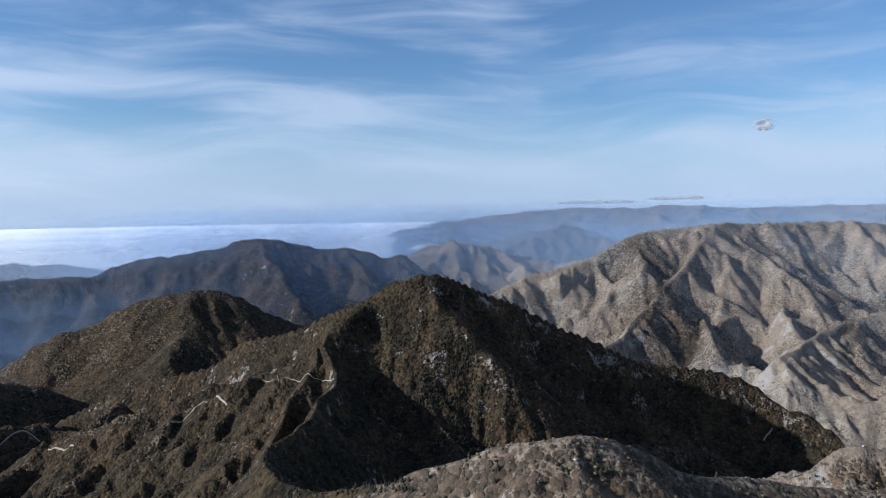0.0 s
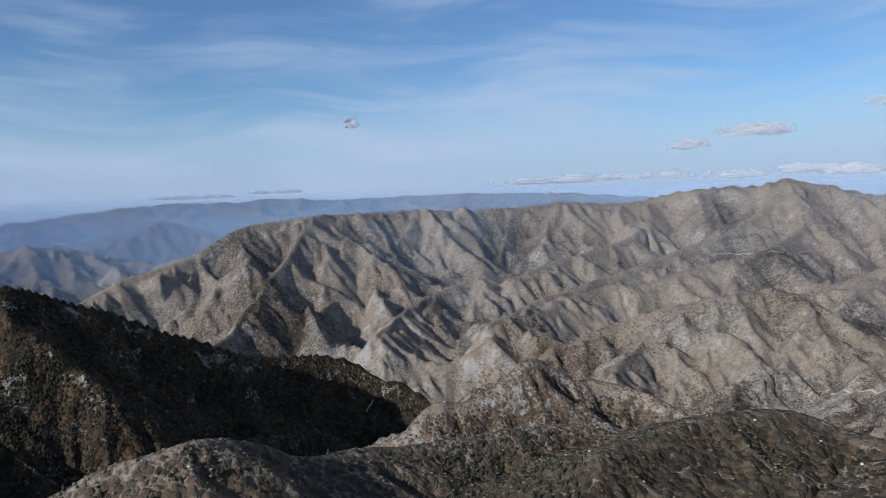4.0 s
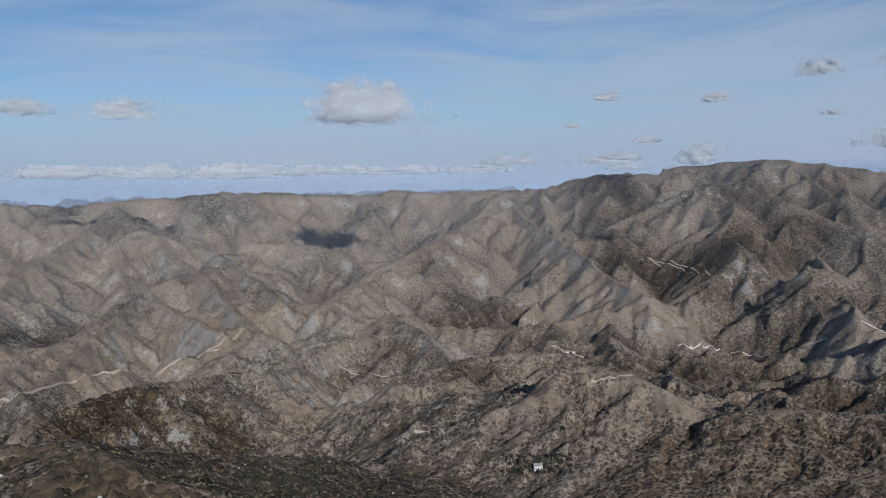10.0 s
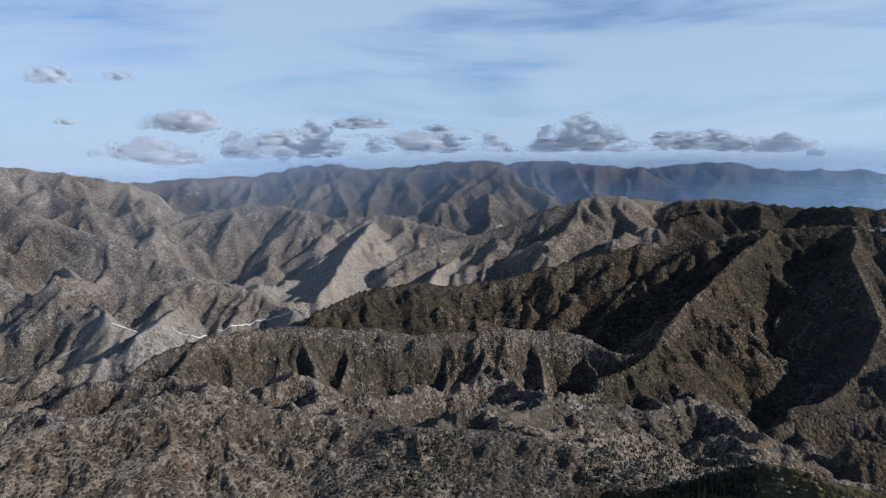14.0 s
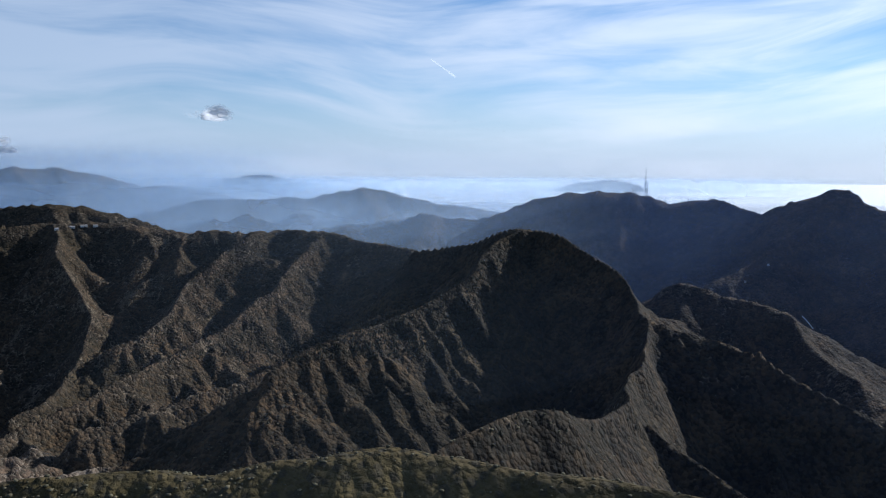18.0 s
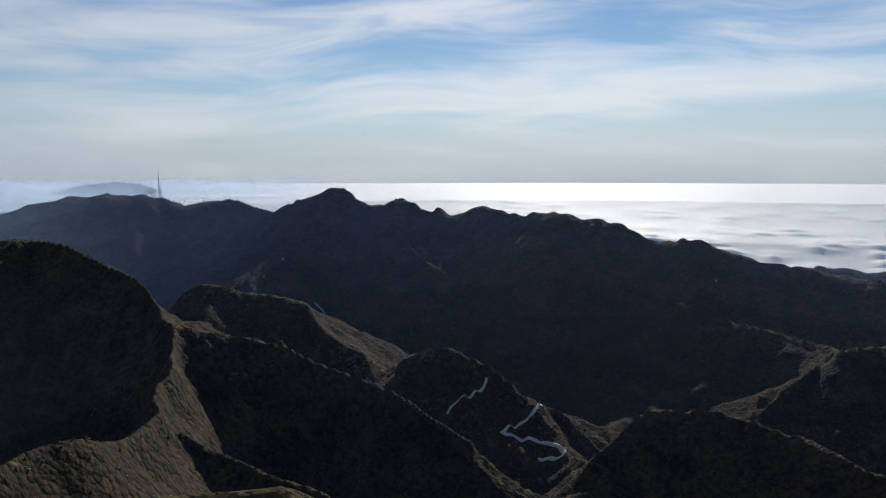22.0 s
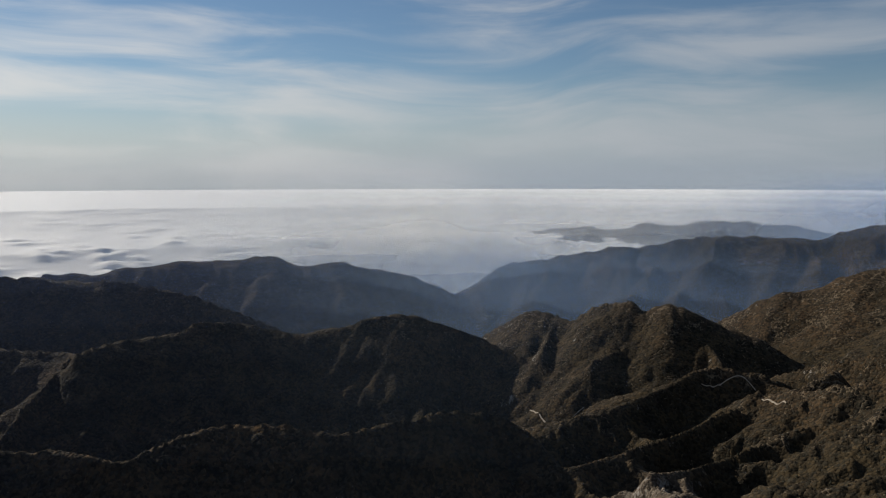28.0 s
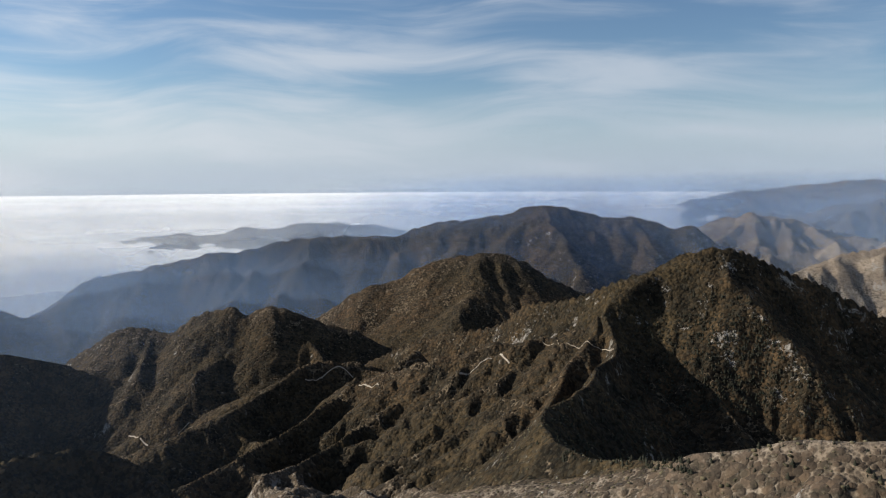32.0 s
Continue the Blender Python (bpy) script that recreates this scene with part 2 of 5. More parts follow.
AZ_STEP, ROWS, R_NEAR, R_FAR = 0.15, 500, 170.0, 4750.0
az = np.radians(np.arange(0, 360, AZ_STEP))
rr = R_NEAR * (R_FAR / R_NEAR) ** (np.arange(ROWS) / (ROWS - 1))
rr = np.concatenate([[0.05, 40.0, 90.0, 130.0], rr])
ROWS = len(rr)
AZ, RR = np.meshgrid(az, rr)
X, Y = -np.sin(AZ) * RR, np.cos(AZ) * RR
SOUTH = smooth(np.cos(AZ - radians(-270)), math.cos(radians(95)), math.cos(radians(60)))
NORTH_BASE = np.interp(RR, [2, 170, 300, 600, 900, 1300, 2000, 2900, 4750], [-130, -170, -240, -305, -350, -365, -315, -215, -120])
SOUTH_BASE = np.interp(RR, [2, 170, 300, 600, 1000, 1300, 2000, 2600, 4750], [-130, -170, -280, -420, -420, -420, -450, -520, -520])
BASE = NORTH_BASE * (1 - SOUTH) + SOUTH_BASE * SOUTH
# the bench below the dark mountain, cut by the ravines of its sunny side
BENCH = smooth(np.cos(AZ - radians(-336)), math.cos(radians(24)), math.cos(radians(14))) * smooth(RR, 330, 420) * smooth(RR, 1250, 950)
BASE = BASE + np.maximum(-110 - 0.26 * RR - BASE, 0) * BENCH
# the canyon under the mountain's shaded side
CANYON = smooth(np.cos(AZ - radians(-20)), math.cos(radians(22)), math.cos(radians(9))) * smooth(RR, 620, 800) * smooth(RR, 1750, 1350)
BASE = BASE - 90 * CANYON
Z = BASE.copy()
BEND_X = 12 * grad_noise(X / 90, Y / 90, 71) + 5 * grad_noise(X / 34, Y / 34, 72)
BEND_Y = 12 * grad_noise(X / 90, Y / 90, 73) + 5 * grad_noise(X / 34, Y / 34, 74)
OWNER = np.zeros(Z.shape, np.int32)
CREST = np.full(Z.shape, 1e9)
FORMS = [("ground", "dry brushy valley floors between the mountains", "ground", 0.55, 0.3)]


def landform(name, label, category, growth, rock):
    """A mountain or hill of its own: what it is called, how far brush covers it (raised on shaded sides to darken them
    too) and how rocky it is.
    """
    FORMS.append((name, label, category, growth, rock))
    return len(FORMS) - 1


def ridge(who, slope, width, *crest, spurs=0, lean=0, both=0, deep=False, minor=False):
    """Raise one crest, given by the bearing, height angle and range of its knees, with even flanks."""
    pts = [place(*c) for c in crest]
    fine = []
    for i in range(len(pts) - 1):
        a, b, c, d = pts[max(i - 1, 0)], pts[i], pts[i + 1], pts[min(i + 2, len(pts) - 1)]
        for k in range(4):
            t = k / 4
            fine.append(0.5 * ((2 * b) + (c - a) * t + (2 * a - 5 * b + 4 * c - d) * t * t + (3 * b - a - 3 * c + d) * t ** 3))
    fine.append(pts[-1])
    P = np.array([tuple(p) for p in fine])
    P[:, 2] -= EYE
    reach = 2.0 * max(60.0, P[:, 2].max() + 340) / slope
    box = (X > P[:, 0].min() - reach) & (X < P[:, 0].max() + reach) & (Y > P[:, 1].min() - reach) & (Y < P[:, 1].max() + reach)
    idx = np.nonzero(box.ravel())[0]
    x, y, base = X.ravel()[idx], Y.ravel()[idx], BASE.ravel()[idx]
    # crests wander a little
    x, y = x + BEND_X.ravel()[idx], y + BEND_Y.ravel()[idx]
    best, zc = np.full(len(idx), 1e18), np.zeros(len(idx))
    for a, b in zip(P[:-1], P[1:]):
        e = b - a
        t = np.clip(((x - a[0]) * e[0] + (y - a[1]) * e[1]) / (e[0] ** 2 + e[1] ** 2 + 1e-6), 0, 1)
        d2 = (x - a[0] - t * e[0]) ** 2 + (y - a[1] - t * e[1]) ** 2
        near = d2 < best
        best = np.where(near, d2, best)
        zc = np.where(near, a[2] + t * e[2], zc)
    d = np.sqrt(best)
    rise = np.maximum(zc - base, 8.0)
    soft = np.sqrt(d * d + (width * 0.14) ** 2) - width * 0.14
    u = 1 - slope * soft / (rise * 1.15)
    z = base + rise * 0.5 * (u + np.sqrt(u * u + 0.08))
    for k in range(spurs):
        # side spurs that drop to the valley, towards the middle of the place or down both flanks
        i = min(int((k + 0.3 + 0.4 * random.random()) / spurs * (len(fine) - 1)), len(fine) - 2)
        p, q = fine[i], fine[i + 1]
        r0 = math.hypot(p.x, p.y)
        low = float(np.interp(r0, rr, BASE[:, int((math.degrees(math.atan2(-p.x, p.y)) % 360) / AZ_STEP) % len(az)]))
        rel = p.z - EYE - low
        if rel < 22:
            continue
        if both:
            t = Vector((q.x - p.x, q.y - p.y, 0)).normalized() * (1 if q.z < p.z else -1)
            fall = Vector((-t.y, t.x, 0)) * (1 if k % 2 else -1) + t * random.uniform(0.2, 0.8)
            fall.normalize()
            ln = rel / slope * random.uniform(0.6, 1.0) * both
        else:
            inward = -Vector((p.x, p.y, 0)) / r0
            turn = radians(lean + random.uniform(-22, 22))
            fall = Vector((inward.x * math.cos(turn) - inward.y * math.sin(turn), inward.x * math.sin(turn) + inward.y * math.cos(turn), 0))
            ln = rel / slope * random.uniform(0.9, 1.3)
        bend = Vector((-fall.y, fall.x, 0)) * random.uniform(-0.2, 0.2) * ln
        drop = rel * min(0.96, slope * 0.66 * ln / rel)
        knees = []
        for u in (0.0, 0.3, 0.65, 1.0):
            w = p + fall * ln * u + bend * u * u
            w.z = p.z - drop * (u - 0.05 * math.sin(math.pi * u))
            knees.append((math.degrees(math.atan2(-w.x, w.y)), math.degrees(math.atan2(w.z - EYE, math.hypot(w.x, w.y))), math.hypot(w.x, w.y)))
        ridge(who, slope * 1.15, width * 0.5, *knees, spurs=4 if deep else 0, both=0.5 if deep else 0, minor=True)
    zf, cf, of = Z.ravel(), CREST.ravel(), OWNER.ravel()
    up = z > zf[idx]
    zf[idx[up]] = z[up]
    of[idx[up]] = who
    if minor:
        d = d + 30
    cf[idx] = np.where(up, d, np.minimum(cf[idx], d + 3 * np.maximum(zf[idx] - z, 0)))


here = landform("mountain", "steep dark brush-covered mountain with a rocky summit and dirt track", "mountain", 0.95, 0.2)
ridge(here, 1.2, 14, (29.2, -14.45, 1150), (25.5, -12.84, 1080), (19, -11.85, 1000), (16.3, -10.02, 960), (12.7, -9.5, 920), (7.9, -7.59, 880), (5.4, -6.2, 870), (1.9, -5.37, 870), (-2.2, -6.75, 905), (-4.8, -7.9, 935), (-6.8, -8.82, 960), (-10.8, -10.53, 995), (-14.7, -11.93, 1040), (-18.9, -12.35, 1090), (-21.8, -12.86, 1110), (-24.9, -14.32, 1115), (-27.1, -14.98, 1110), (-28.9, -16.2, 1095))
ridge(here, 1.0, 12, (2.2, -5.46, 868), (5, -6.32, 860), (7.3, -7.76, 850), (10.3, -10.64, 800), (9.7, -13.31, 720), (11.1, -15.74, 620), (14.5, -18.02, 520), (13.9, -20.53, 440), (9.5, -21.77, 390), (4.9, -21.59, 350))
here = landform("rocky_knoll", "pale granite knoll dotted with low green brush", "hill", 0.6, 0.36)
ridge(here, 0.55, 22, (4.9, -22.12, 330), (3, -20.95, 320), (-2.1, -19.75, 315), (-5.8, -18.65, 310), (-9.5, -17.91, 305), (-12.6, -18.38, 310), (-15.6, -19.19, 320), (-18.6, -20.33, 330), (-25.2, -20.18, 360), (-28.9, -19.85, 380), (-35.4, -18.99, 400), (-42, -18.54, 420), (-45, -19.78, 420))
here = landform("rocky_ridge", "pale rocky ridge with scattered dark brush and burnt trees", "ridge", 0.56, 0.45)
ridge(here, 0.62, 22, (-26.1, -19.15, 560), (-29.5, -16.77, 580), (-32.7, -16.54, 600), (-37.2, -13.42, 640), (-39.9, -14.54, 650), (-44.2, -15.4, 650), (-47.5, -16.36, 640), (-49.8, -17.29, 630), spurs=8, both=0.8, deep=True)
here = landform("brushy_hill", "rounded olive-green brushy hill with pale rock patches", "hill", 0.66, 0.38)
ridge(here, 0.5, 22, (-42, -20.79, 330), (-45.8, -19.67, 350), (-49.6, -17.94, 370), (-54.2, -17, 390), (-57.8, -16.93, 400), (-60.9, -17.75, 400), (-65.1, -18.33, 390), (-68.3, -19.73, 370), (-65.6, -18.79, 360), (-69.8, -20.94, 340))
here = landform("craggy_ridge", "craggy grey rock ridge above the dirt road saddle", "ridge", 0.78, 0.3)
ridge(here, 0.62, 22, (52.2, -13.07, 1500), (49.5, -11.37, 1450), (47.6, -10.73, 1420), (45.8, -11.17, 1400), (44.4, -11.49, 1380), (42.7, -10.34, 1360), (40.2, -9.85, 1340), (38.9, -10.49, 1330), (36.8, -9.85, 1310), (33.7, -11.18, 1300), (30.5, -11.96, 1320))
ridge(here, 0.7, 10, (36.3, -9.96, 1340), (34.4, -12.48, 1250), (33.3, -14.29, 1180))
ridge(here, 0.7, 10, (38.9, -10.58, 1350), (40.7, -12.97, 1250), (42.9, -14.71, 1170))
ridge(here, 0.7, 10, (46.0, -10.94, 1420), (46.5, -12.90, 1330), (47.3, -14.46, 1250))
here = landform("domed_mountain", "dark domed mountain with a pale rocky road-cut flank", "mountain", 0.8, 0.3)
ridge(here, 0.6, 30, (33.7, -11.27, 1600), (30, -8.69, 1600), (27.3, -8.06, 1600), (24, -6.64, 1580), (19.9, -5.97, 1560), (16.7, -6.77, 1570), (14.5, -8.1, 1600), (11.8, -9.12, 1620), (8.2, -10.67, 1640), spurs=5, lean=10)
here = landform("long_mountain", "long hazy blue mountain with deeply ribbed faces", "mountain", 0.85, 0.4)
ridge(here, 0.6, 40, (51.9, -8.11, 2400), (50, -7.03, 2430), (47, -6.6, 2460), (45, -6.2, 2480), (41.7, -5.56, 2500), (39.2, -5.43, 2520), (36.2, -4.86, 2540), (32.9, -4.43, 2560), (27.2, -4.52, 2580), (24.9, -3.67, 2600), (19.5, -2.97, 2620), (15.4, -2.06, 2650), (11, -2.82, 2680), (7.1, -3.05, 2700), (5.4, -3.81, 2700), (3.8, -3.7, 2690), (1.4, -5.09, 2680), (-1.4, -4.96, 2650), spurs=13, lean=-12)
here = landform("distant_ridge", "pale blue distant ridge rising above the haze", "ridge", 0.8, 0.1)
ridge(here, 0.4, 40, (50.3, -5.06, 3500), (47.3, -4.28, 3500), (43.7, -3.99, 3500), (40.8, -4.07, 3520), (39.2, -3.68, 3520), (36.6, -3.73, 3540), (34, -3.43, 3540), (29.9, -3.53, 3560), (27.7, -3.87, 3560), (25.4, -4.21, 3560))
here = landform("hazy_mountain", "hazy grey-blue broad mountain behind the dark peak", "mountain", 0.6, 0.3)
ridge(here, 0.5, 40, (5.5, -4.63, 2900), (4.5, -3.97, 2900), (1.8, -2.87, 2920), (-0.7, -2.58, 2950), (-3.7, -3.16, 2950), (-5.9, -4.08, 2930), (-8.2, -4.9, 2900))
here = landform("distant_hill", "faint blue distant hill in the haze", "hill", 0.7, 0.2)
ridge(here, 0.45, 40, (-1.9, -3.14, 3500), (-2.8, -2.7, 3500), (-5.9, -1.82, 3520), (-9.1, -1.35, 3540), (-10.8, -1.63, 3540), (-13, -2.53, 3520))
here = landform("distant_hill", "very faint low blue hill near the horizon", "hill", 0.7, 0.2)
ridge(here, 0.4, 40, (2.7, -1.35, 4100), (0.9, -1.1, 4100), (-1.4, -0.95, 4120), (-4.6, -1.35, 4120), (-6.8, -1.74, 4100))
here = landform("distant_range", "far blue mountain range below a line of clouds", "mountain range", 0.6, 0.2)
ridge(here, 0.35, 50, (-0.1, -0.93, 4500), (-2.3, -0.64, 4500), (-8.2, -0.08, 4500), (-13.4, -0.02, 4500), (-8.3, -0.17, 4500), (-13.3, -0.1, 4500), (-17.8, 0.1, 4500), (-22.3, -0.14, 4500), (-29.1, -0.02, 4500), (-38, -0.16, 4500), (-43.5, -0.52, 4500), (-48.3, -0.94, 4500))
here = landform("ribbed_mountain", "grey-brown mountain wall with many steep rocky ribs", "mountain", 0.3, 0.15)
ridge(here, 0.6, 34, (-1.8, -8.01, 1700), (-4.7, -5.95, 1800), (-8.8, -4.73, 1900), (-11.9, -3.58, 1980), (-14.6, -2.06, 2060), (-17.2, -1.72, 2120), (-20.6, -1.31, 2200), (-22.2, -1.28, 2300), (-26.3, -1.24, 2400), (-29, -1.16, 2450), (-31.3, -1.41, 2500), (-35.8, -1.24, 2600), (-36.6, -1.28, 2620), (-40.2, -0.93, 2640), (-42.9, -1.09, 2680), (-46.5, -1, 2720), (-49.7, -0.31, 2780), (-54.2, -0.17, 2840), (-56.4, 0.19, 2880), (-59, -0.36, 2880), (-61.1, -0.92, 2850), (-64, -1.45, 2800), spurs=12, lean=10, deep=True)
ridge(here, 0.7, 26, (-20.6, -1.4, 2200), (-19, -3.19, 2000), (-17.5, -5.21, 1850), (-15.6, -7.36, 1700), (-13.7, -9.91, 1550), (-11.9, -11.09, 1450), spurs=10, both=1.0, deep=True)
ridge(here, 0.7, 26, (-29, -1.2, 2400), (-26.7, -3.76, 2200), (-23.4, -5.47, 2000), (-21.5, -7.66, 1800), (-19.6, -9.83, 1650), (-17.2, -11.92, 1480), spurs=10, both=1.0, deep=True)
here = landform("flat_mountain", "long flat-topped brown mountain with cloud shadows", "mountain", 0.16, 0.25)
ridge(here, 0.55, 40, (-61.1, -1.18, 2950), (-64, -1.37, 2950), (-67.2, -1.51, 2900), (-69.9, -1.27, 2850), (-74.5, -1.18, 2900), (-76.5, -1.02, 2900), (-74.4, -1.18, 2900), (-78.5, -0.94, 2950), (-82.1, -1.1, 2980), (-85.7, -1.38, 3000), (-90.7, -1.2, 3000), (-95.1, -1.36, 2980), (-99.3, -1.25, 2950), (-102.6, -1.28, 2900), spurs=10, lean=0, deep=True)
here = landform("eroded_hills", "dry brown eroded hills with pale gullies and ridges", "hills", 0.14, 0.3)
ridge(here, 0.5, 24, (-56.6, -0, 2860), (-55.2, -1.62, 2650), (-52.9, -3.35, 2450), (-49.2, -4.8, 2250), (-45.4, -6.24, 2050), (-41.3, -7.6, 1850), (-37.6, -8.93, 1650), (-34, -10.84, 1450), spurs=14, both=1.0, deep=True)
ridge(here, 0.5, 24, (-69.9, -1.59, 2750), (-71.1, -3.2, 2500), (-73.4, -4.71, 2300), (-76.8, -6.35, 2100), (-79.6, -8.68, 1850), spurs=12, both=1.0, deep=True)
ridge(here, 0.5, 24, (-63.1, -6.77, 2200), (-66.5, -6.15, 2150), (-70.2, -6.81, 2050), (-72.2, -8.07, 1900), (-76.1, -9.63, 1750), spurs=10, both=1.0, deep=True)
ridge(here, 0.5, 24, (-69, -4.76, 2200), (-71.6, -3.54, 2300), (-76, -5.53, 2150), (-78.7, -7, 2000), (-79.6, -8.39, 1850), spurs=10, both=1.0, deep=True)
ridge(here, 0.5, 24, (-78.8, -4.72, 2400), (-84.7, -5.36, 2300), (-87.9, -7.25, 2100), (-86.4, -9.5, 1850), (-83.2, -11.23, 1650), (-78.5, -12.42, 1500), spurs=12, both=1.0, deep=True)
ridge(here, 0.5, 24, (-99.3, -1.42, 2800), (-97.2, -3.35, 2550), (-95, -5.09, 2350), (-94.2, -7.32, 2100), (-95, -10.65, 1750), (-91.4, -12.68, 1550), spurs=12, both=1.0, deep=True)
ridge(here, 0.5, 24, (-102.6, -1.49, 2750), (-103, -3.85, 2450), (-105, -5.97, 2200), (-104.7, -8.08, 1950), (-101, -11.18, 1650), spurs=12, both=1.0, deep=True)
ridge(here, 0.5, 14, (-53.0, -0.85, 2862), (-47.9, -2.24, 2668), (-45.1, -3.94, 2373), (-41.4, -5.13, 2169), (-38.7, -5.87, 2039), (-36.0, -7.04, 1893), spurs=5, both=0.7)
ridge(here, 0.5, 14, (-57.9, -2.17, 2682), (-57.0, -3.72, 2413), (-54.2, -5.22, 2153), (-50.5, -6.09, 2002), (-47.7, -7.02, 1894), (-43.1, -7.71, 1816), (-39.4, -9.06, 1661), (-36.7, -10.41, 1506), spurs=5, both=0.7)
ridge(here, 0.5, 14, (-55.9, -7.54, 1835), (-52.2, -9.25, 1639), (-48.5, -10.92, 1447), (-45.6, -12.67, 1265), (-42.8, -14.19, 1153), spurs=5, both=0.7)
ridge(here, 0.5, 14, (-55.9, -7.54, 1835), (-59.5, -10.75, 1467), (-62.1, -13.39, 1212), (-63.4, -14.89, 1100), spurs=4, both=0.7)
ridge(here, 0.5, 14, (-70.3, -2.11, 2691), (-67.4, -3.77, 2404), (-64.0, -5.46, 2111), (-59.5, -7.26, 1867), (-56.8, -8.55, 1718), spurs=5, both=0.7)
ridge(here, 0.5, 14, (-70.3, -2.11, 2691), (-72.2, -4.70, 2243), (-75.3, -6.78, 1922), (-77.5, -9.57, 1602), (-79.7, -11.64, 1365), spurs=5, both=0.7)
ridge(here, 0.5, 14, (-71.0, -8.51, 1723), (-68.2, -10.70, 1472), (-65.2, -13.00, 1241), (-62.9, -14.47, 1132), spurs=5, both=0.7)
ridge(here, 0.5, 14, (-71.0, -8.51, 1723), (-74.2, -10.11, 1540), (-76.8, -11.70, 1357), spurs=5, both=0.7)
ridge(here, 0.5, 14, (-33.9, -6.44, 1961), (-30.5, -7.56, 1832), (-27.5, -9.11, 1654), (-25.0, -11.19, 1420), (-23.0, -12.55, 1420), spurs=5, both=0.7)
ridge(here, 0.5, 14, (-20.6, -1.79, 2747), (-19.3, -3.40, 2467), (-18.6, -5.51, 2103), (-19.4, -7.97, 1786), (-20.3, -10.46, 1500), spurs=5, both=0.7)
ridge(here, 0.5, 14, (-20.6, -1.79, 2747), (-22.6, -3.87, 2386), (-24.3, -6.07, 2006), (-25.6, -8.69, 1702), spurs=5, both=0.7)
ridge(here, 0.5, 14, (-69.5, -1.90, 2729), (-67.3, -3.79, 2400), (-64.7, -5.48, 2107), (-62.1, -7.04, 1893), (-60.0, -8.56, 1718), spurs=5, both=0.7)
ridge(here, 0.5, 14, (-69.5, -1.90, 2729), (-72.5, -3.67, 2421), (-76.0, -5.17, 2162), (-78.7, -7.09, 1887), (-81.4, -9.59, 1599), spurs=5, both=0.7)
ridge(here, 0.5, 14, (-90.1, -10.89, 1450), (-87.8, -12.31, 1292), (-85.4, -13.18, 1228), (-83.1, -13.71, 1188), spurs=5, both=0.7)
ridge(here, 0.5, 14, (-90.1, -10.89, 1450), (-92.8, -12.76, 1259), (-95.0, -15.04, 1089), spurs=5, both=0.7)
ridge(here, 0.5, 14, (-100.2, -2.61, 2605), (-96.8, -3.87, 2386), (-94.2, -5.17, 2160), (-90.1, -6.92, 1905), (-86.9, -8.60, 1714), (-84.1, -10.35, 1512), spurs=5, both=0.7)
ridge(here, 0.5, 14, (-100.2, -2.61, 2605), (-102.2, -4.36, 2302), (-105.0, -6.05, 2009), (-107.0, -7.69, 1818), (-109.7, -9.35, 1627), spurs=5, both=0.7)
ridge(here, 0.5, 14, (-73.7, -7.23, 1870), (-70.5, -8.18, 1761), (-68.3, -9.68, 1590), (-65.1, -11.60, 1368), (-60.9, -13.41, 1210), spurs=5, both=0.7)
ridge(here, 0.5, 14, (-104.3, -14.40, 1137), (-101.1, -16.28, 998), (-98.1, -18.13, 873), (-94.9, -19.96, 782), spurs=5, both=0.7)
ridge(here, 0.5, 14, (-133.5, -8.19, 1760), (-131.2, -9.15, 1650), (-129.3, -10.47, 1499), (-127.0, -11.87, 1338), spurs=5, both=0.7)
ridge(here, 0.5, 14, (-133.5, -8.19, 1760), (-136.2, -9.68, 1590), (-139.0, -10.86, 1454), spurs=5, both=0.7)
ridge(here, 0.5, 14, (-120.2, -2.61, 2606), (-121.9, -5.30, 2139), (-123.5, -7.58, 1830), (-125.2, -10.46, 1500), spurs=5, both=0.7)
ridge(here, 0.5, 14, (-115.8, -1.13, 2852), (-114.8, -3.67, 2420), (-114.3, -6.42, 1963), spurs=5, both=0.7)
ridge(here, 0.5, 14, (-145.3, -3.69, 2418), (-143.6, -5.49, 2105), (-142.2, -7.76, 1809), (-140.8, -9.59, 1600), spurs=5, both=0.7)
ridge(here, 0.5, 14, (-155.5, -4.03, 2358), (-153.1, -5.81, 2051), (-150.6, -7.62, 1825), (-148.9, -9.44, 1617), spurs=5, both=0.7)
here = landform("brown_hill", "smooth dry brown hill with branching gullies", "hill", 0.22, 0.15)
ridge(here, 0.45, 26, (-39.2, -12.16, 1350), (-43.4, -10.88, 1400), (-48.5, -9.11, 1450), (-52.7, -8.13, 1480), (-55.9, -7.85, 1500), (-59.1, -9.18, 1450), (-62.1, -11.2, 1400), (-65.2, -12.91, 1350), spurs=12, both=1.0, deep=True)
here = landform("pale_bluff", "pale sandy eroded bluff along the wash", "bluff", 0.1, 1.35)
ridge(here, 0.5, 18, (-72, -13.61, 1300), (-76.2, -12.98, 1330), (-81.3, -12.98, 1350), (-86.8, -12.66, 1370), (-91.4, -11.57, 1400), spurs=10, both=1.0, deep=True)
here = landform("low_hills", "low dry hills with bare sandy scars and dirt tracks", "hills", 0.38, 0.3)
ridge(here, 0.5, 20, (-85.8, -17.09, 950), (-90.4, -15.78, 1020), (-95.9, -14.8, 1080), (-100.2, -14.21, 1120), (-104.7, -14.37, 1100), (-109, -15.65, 1050), spurs=12, both=1.0, deep=True)
ridge(here, 0.5, 18, (-61.9, -17.07, 800), (-65.7, -15.87, 850), (-70.2, -15, 900), (-74.7, -14.9, 950), (-79.3, -14.7, 1000), spurs=10, both=1.0, deep=True)
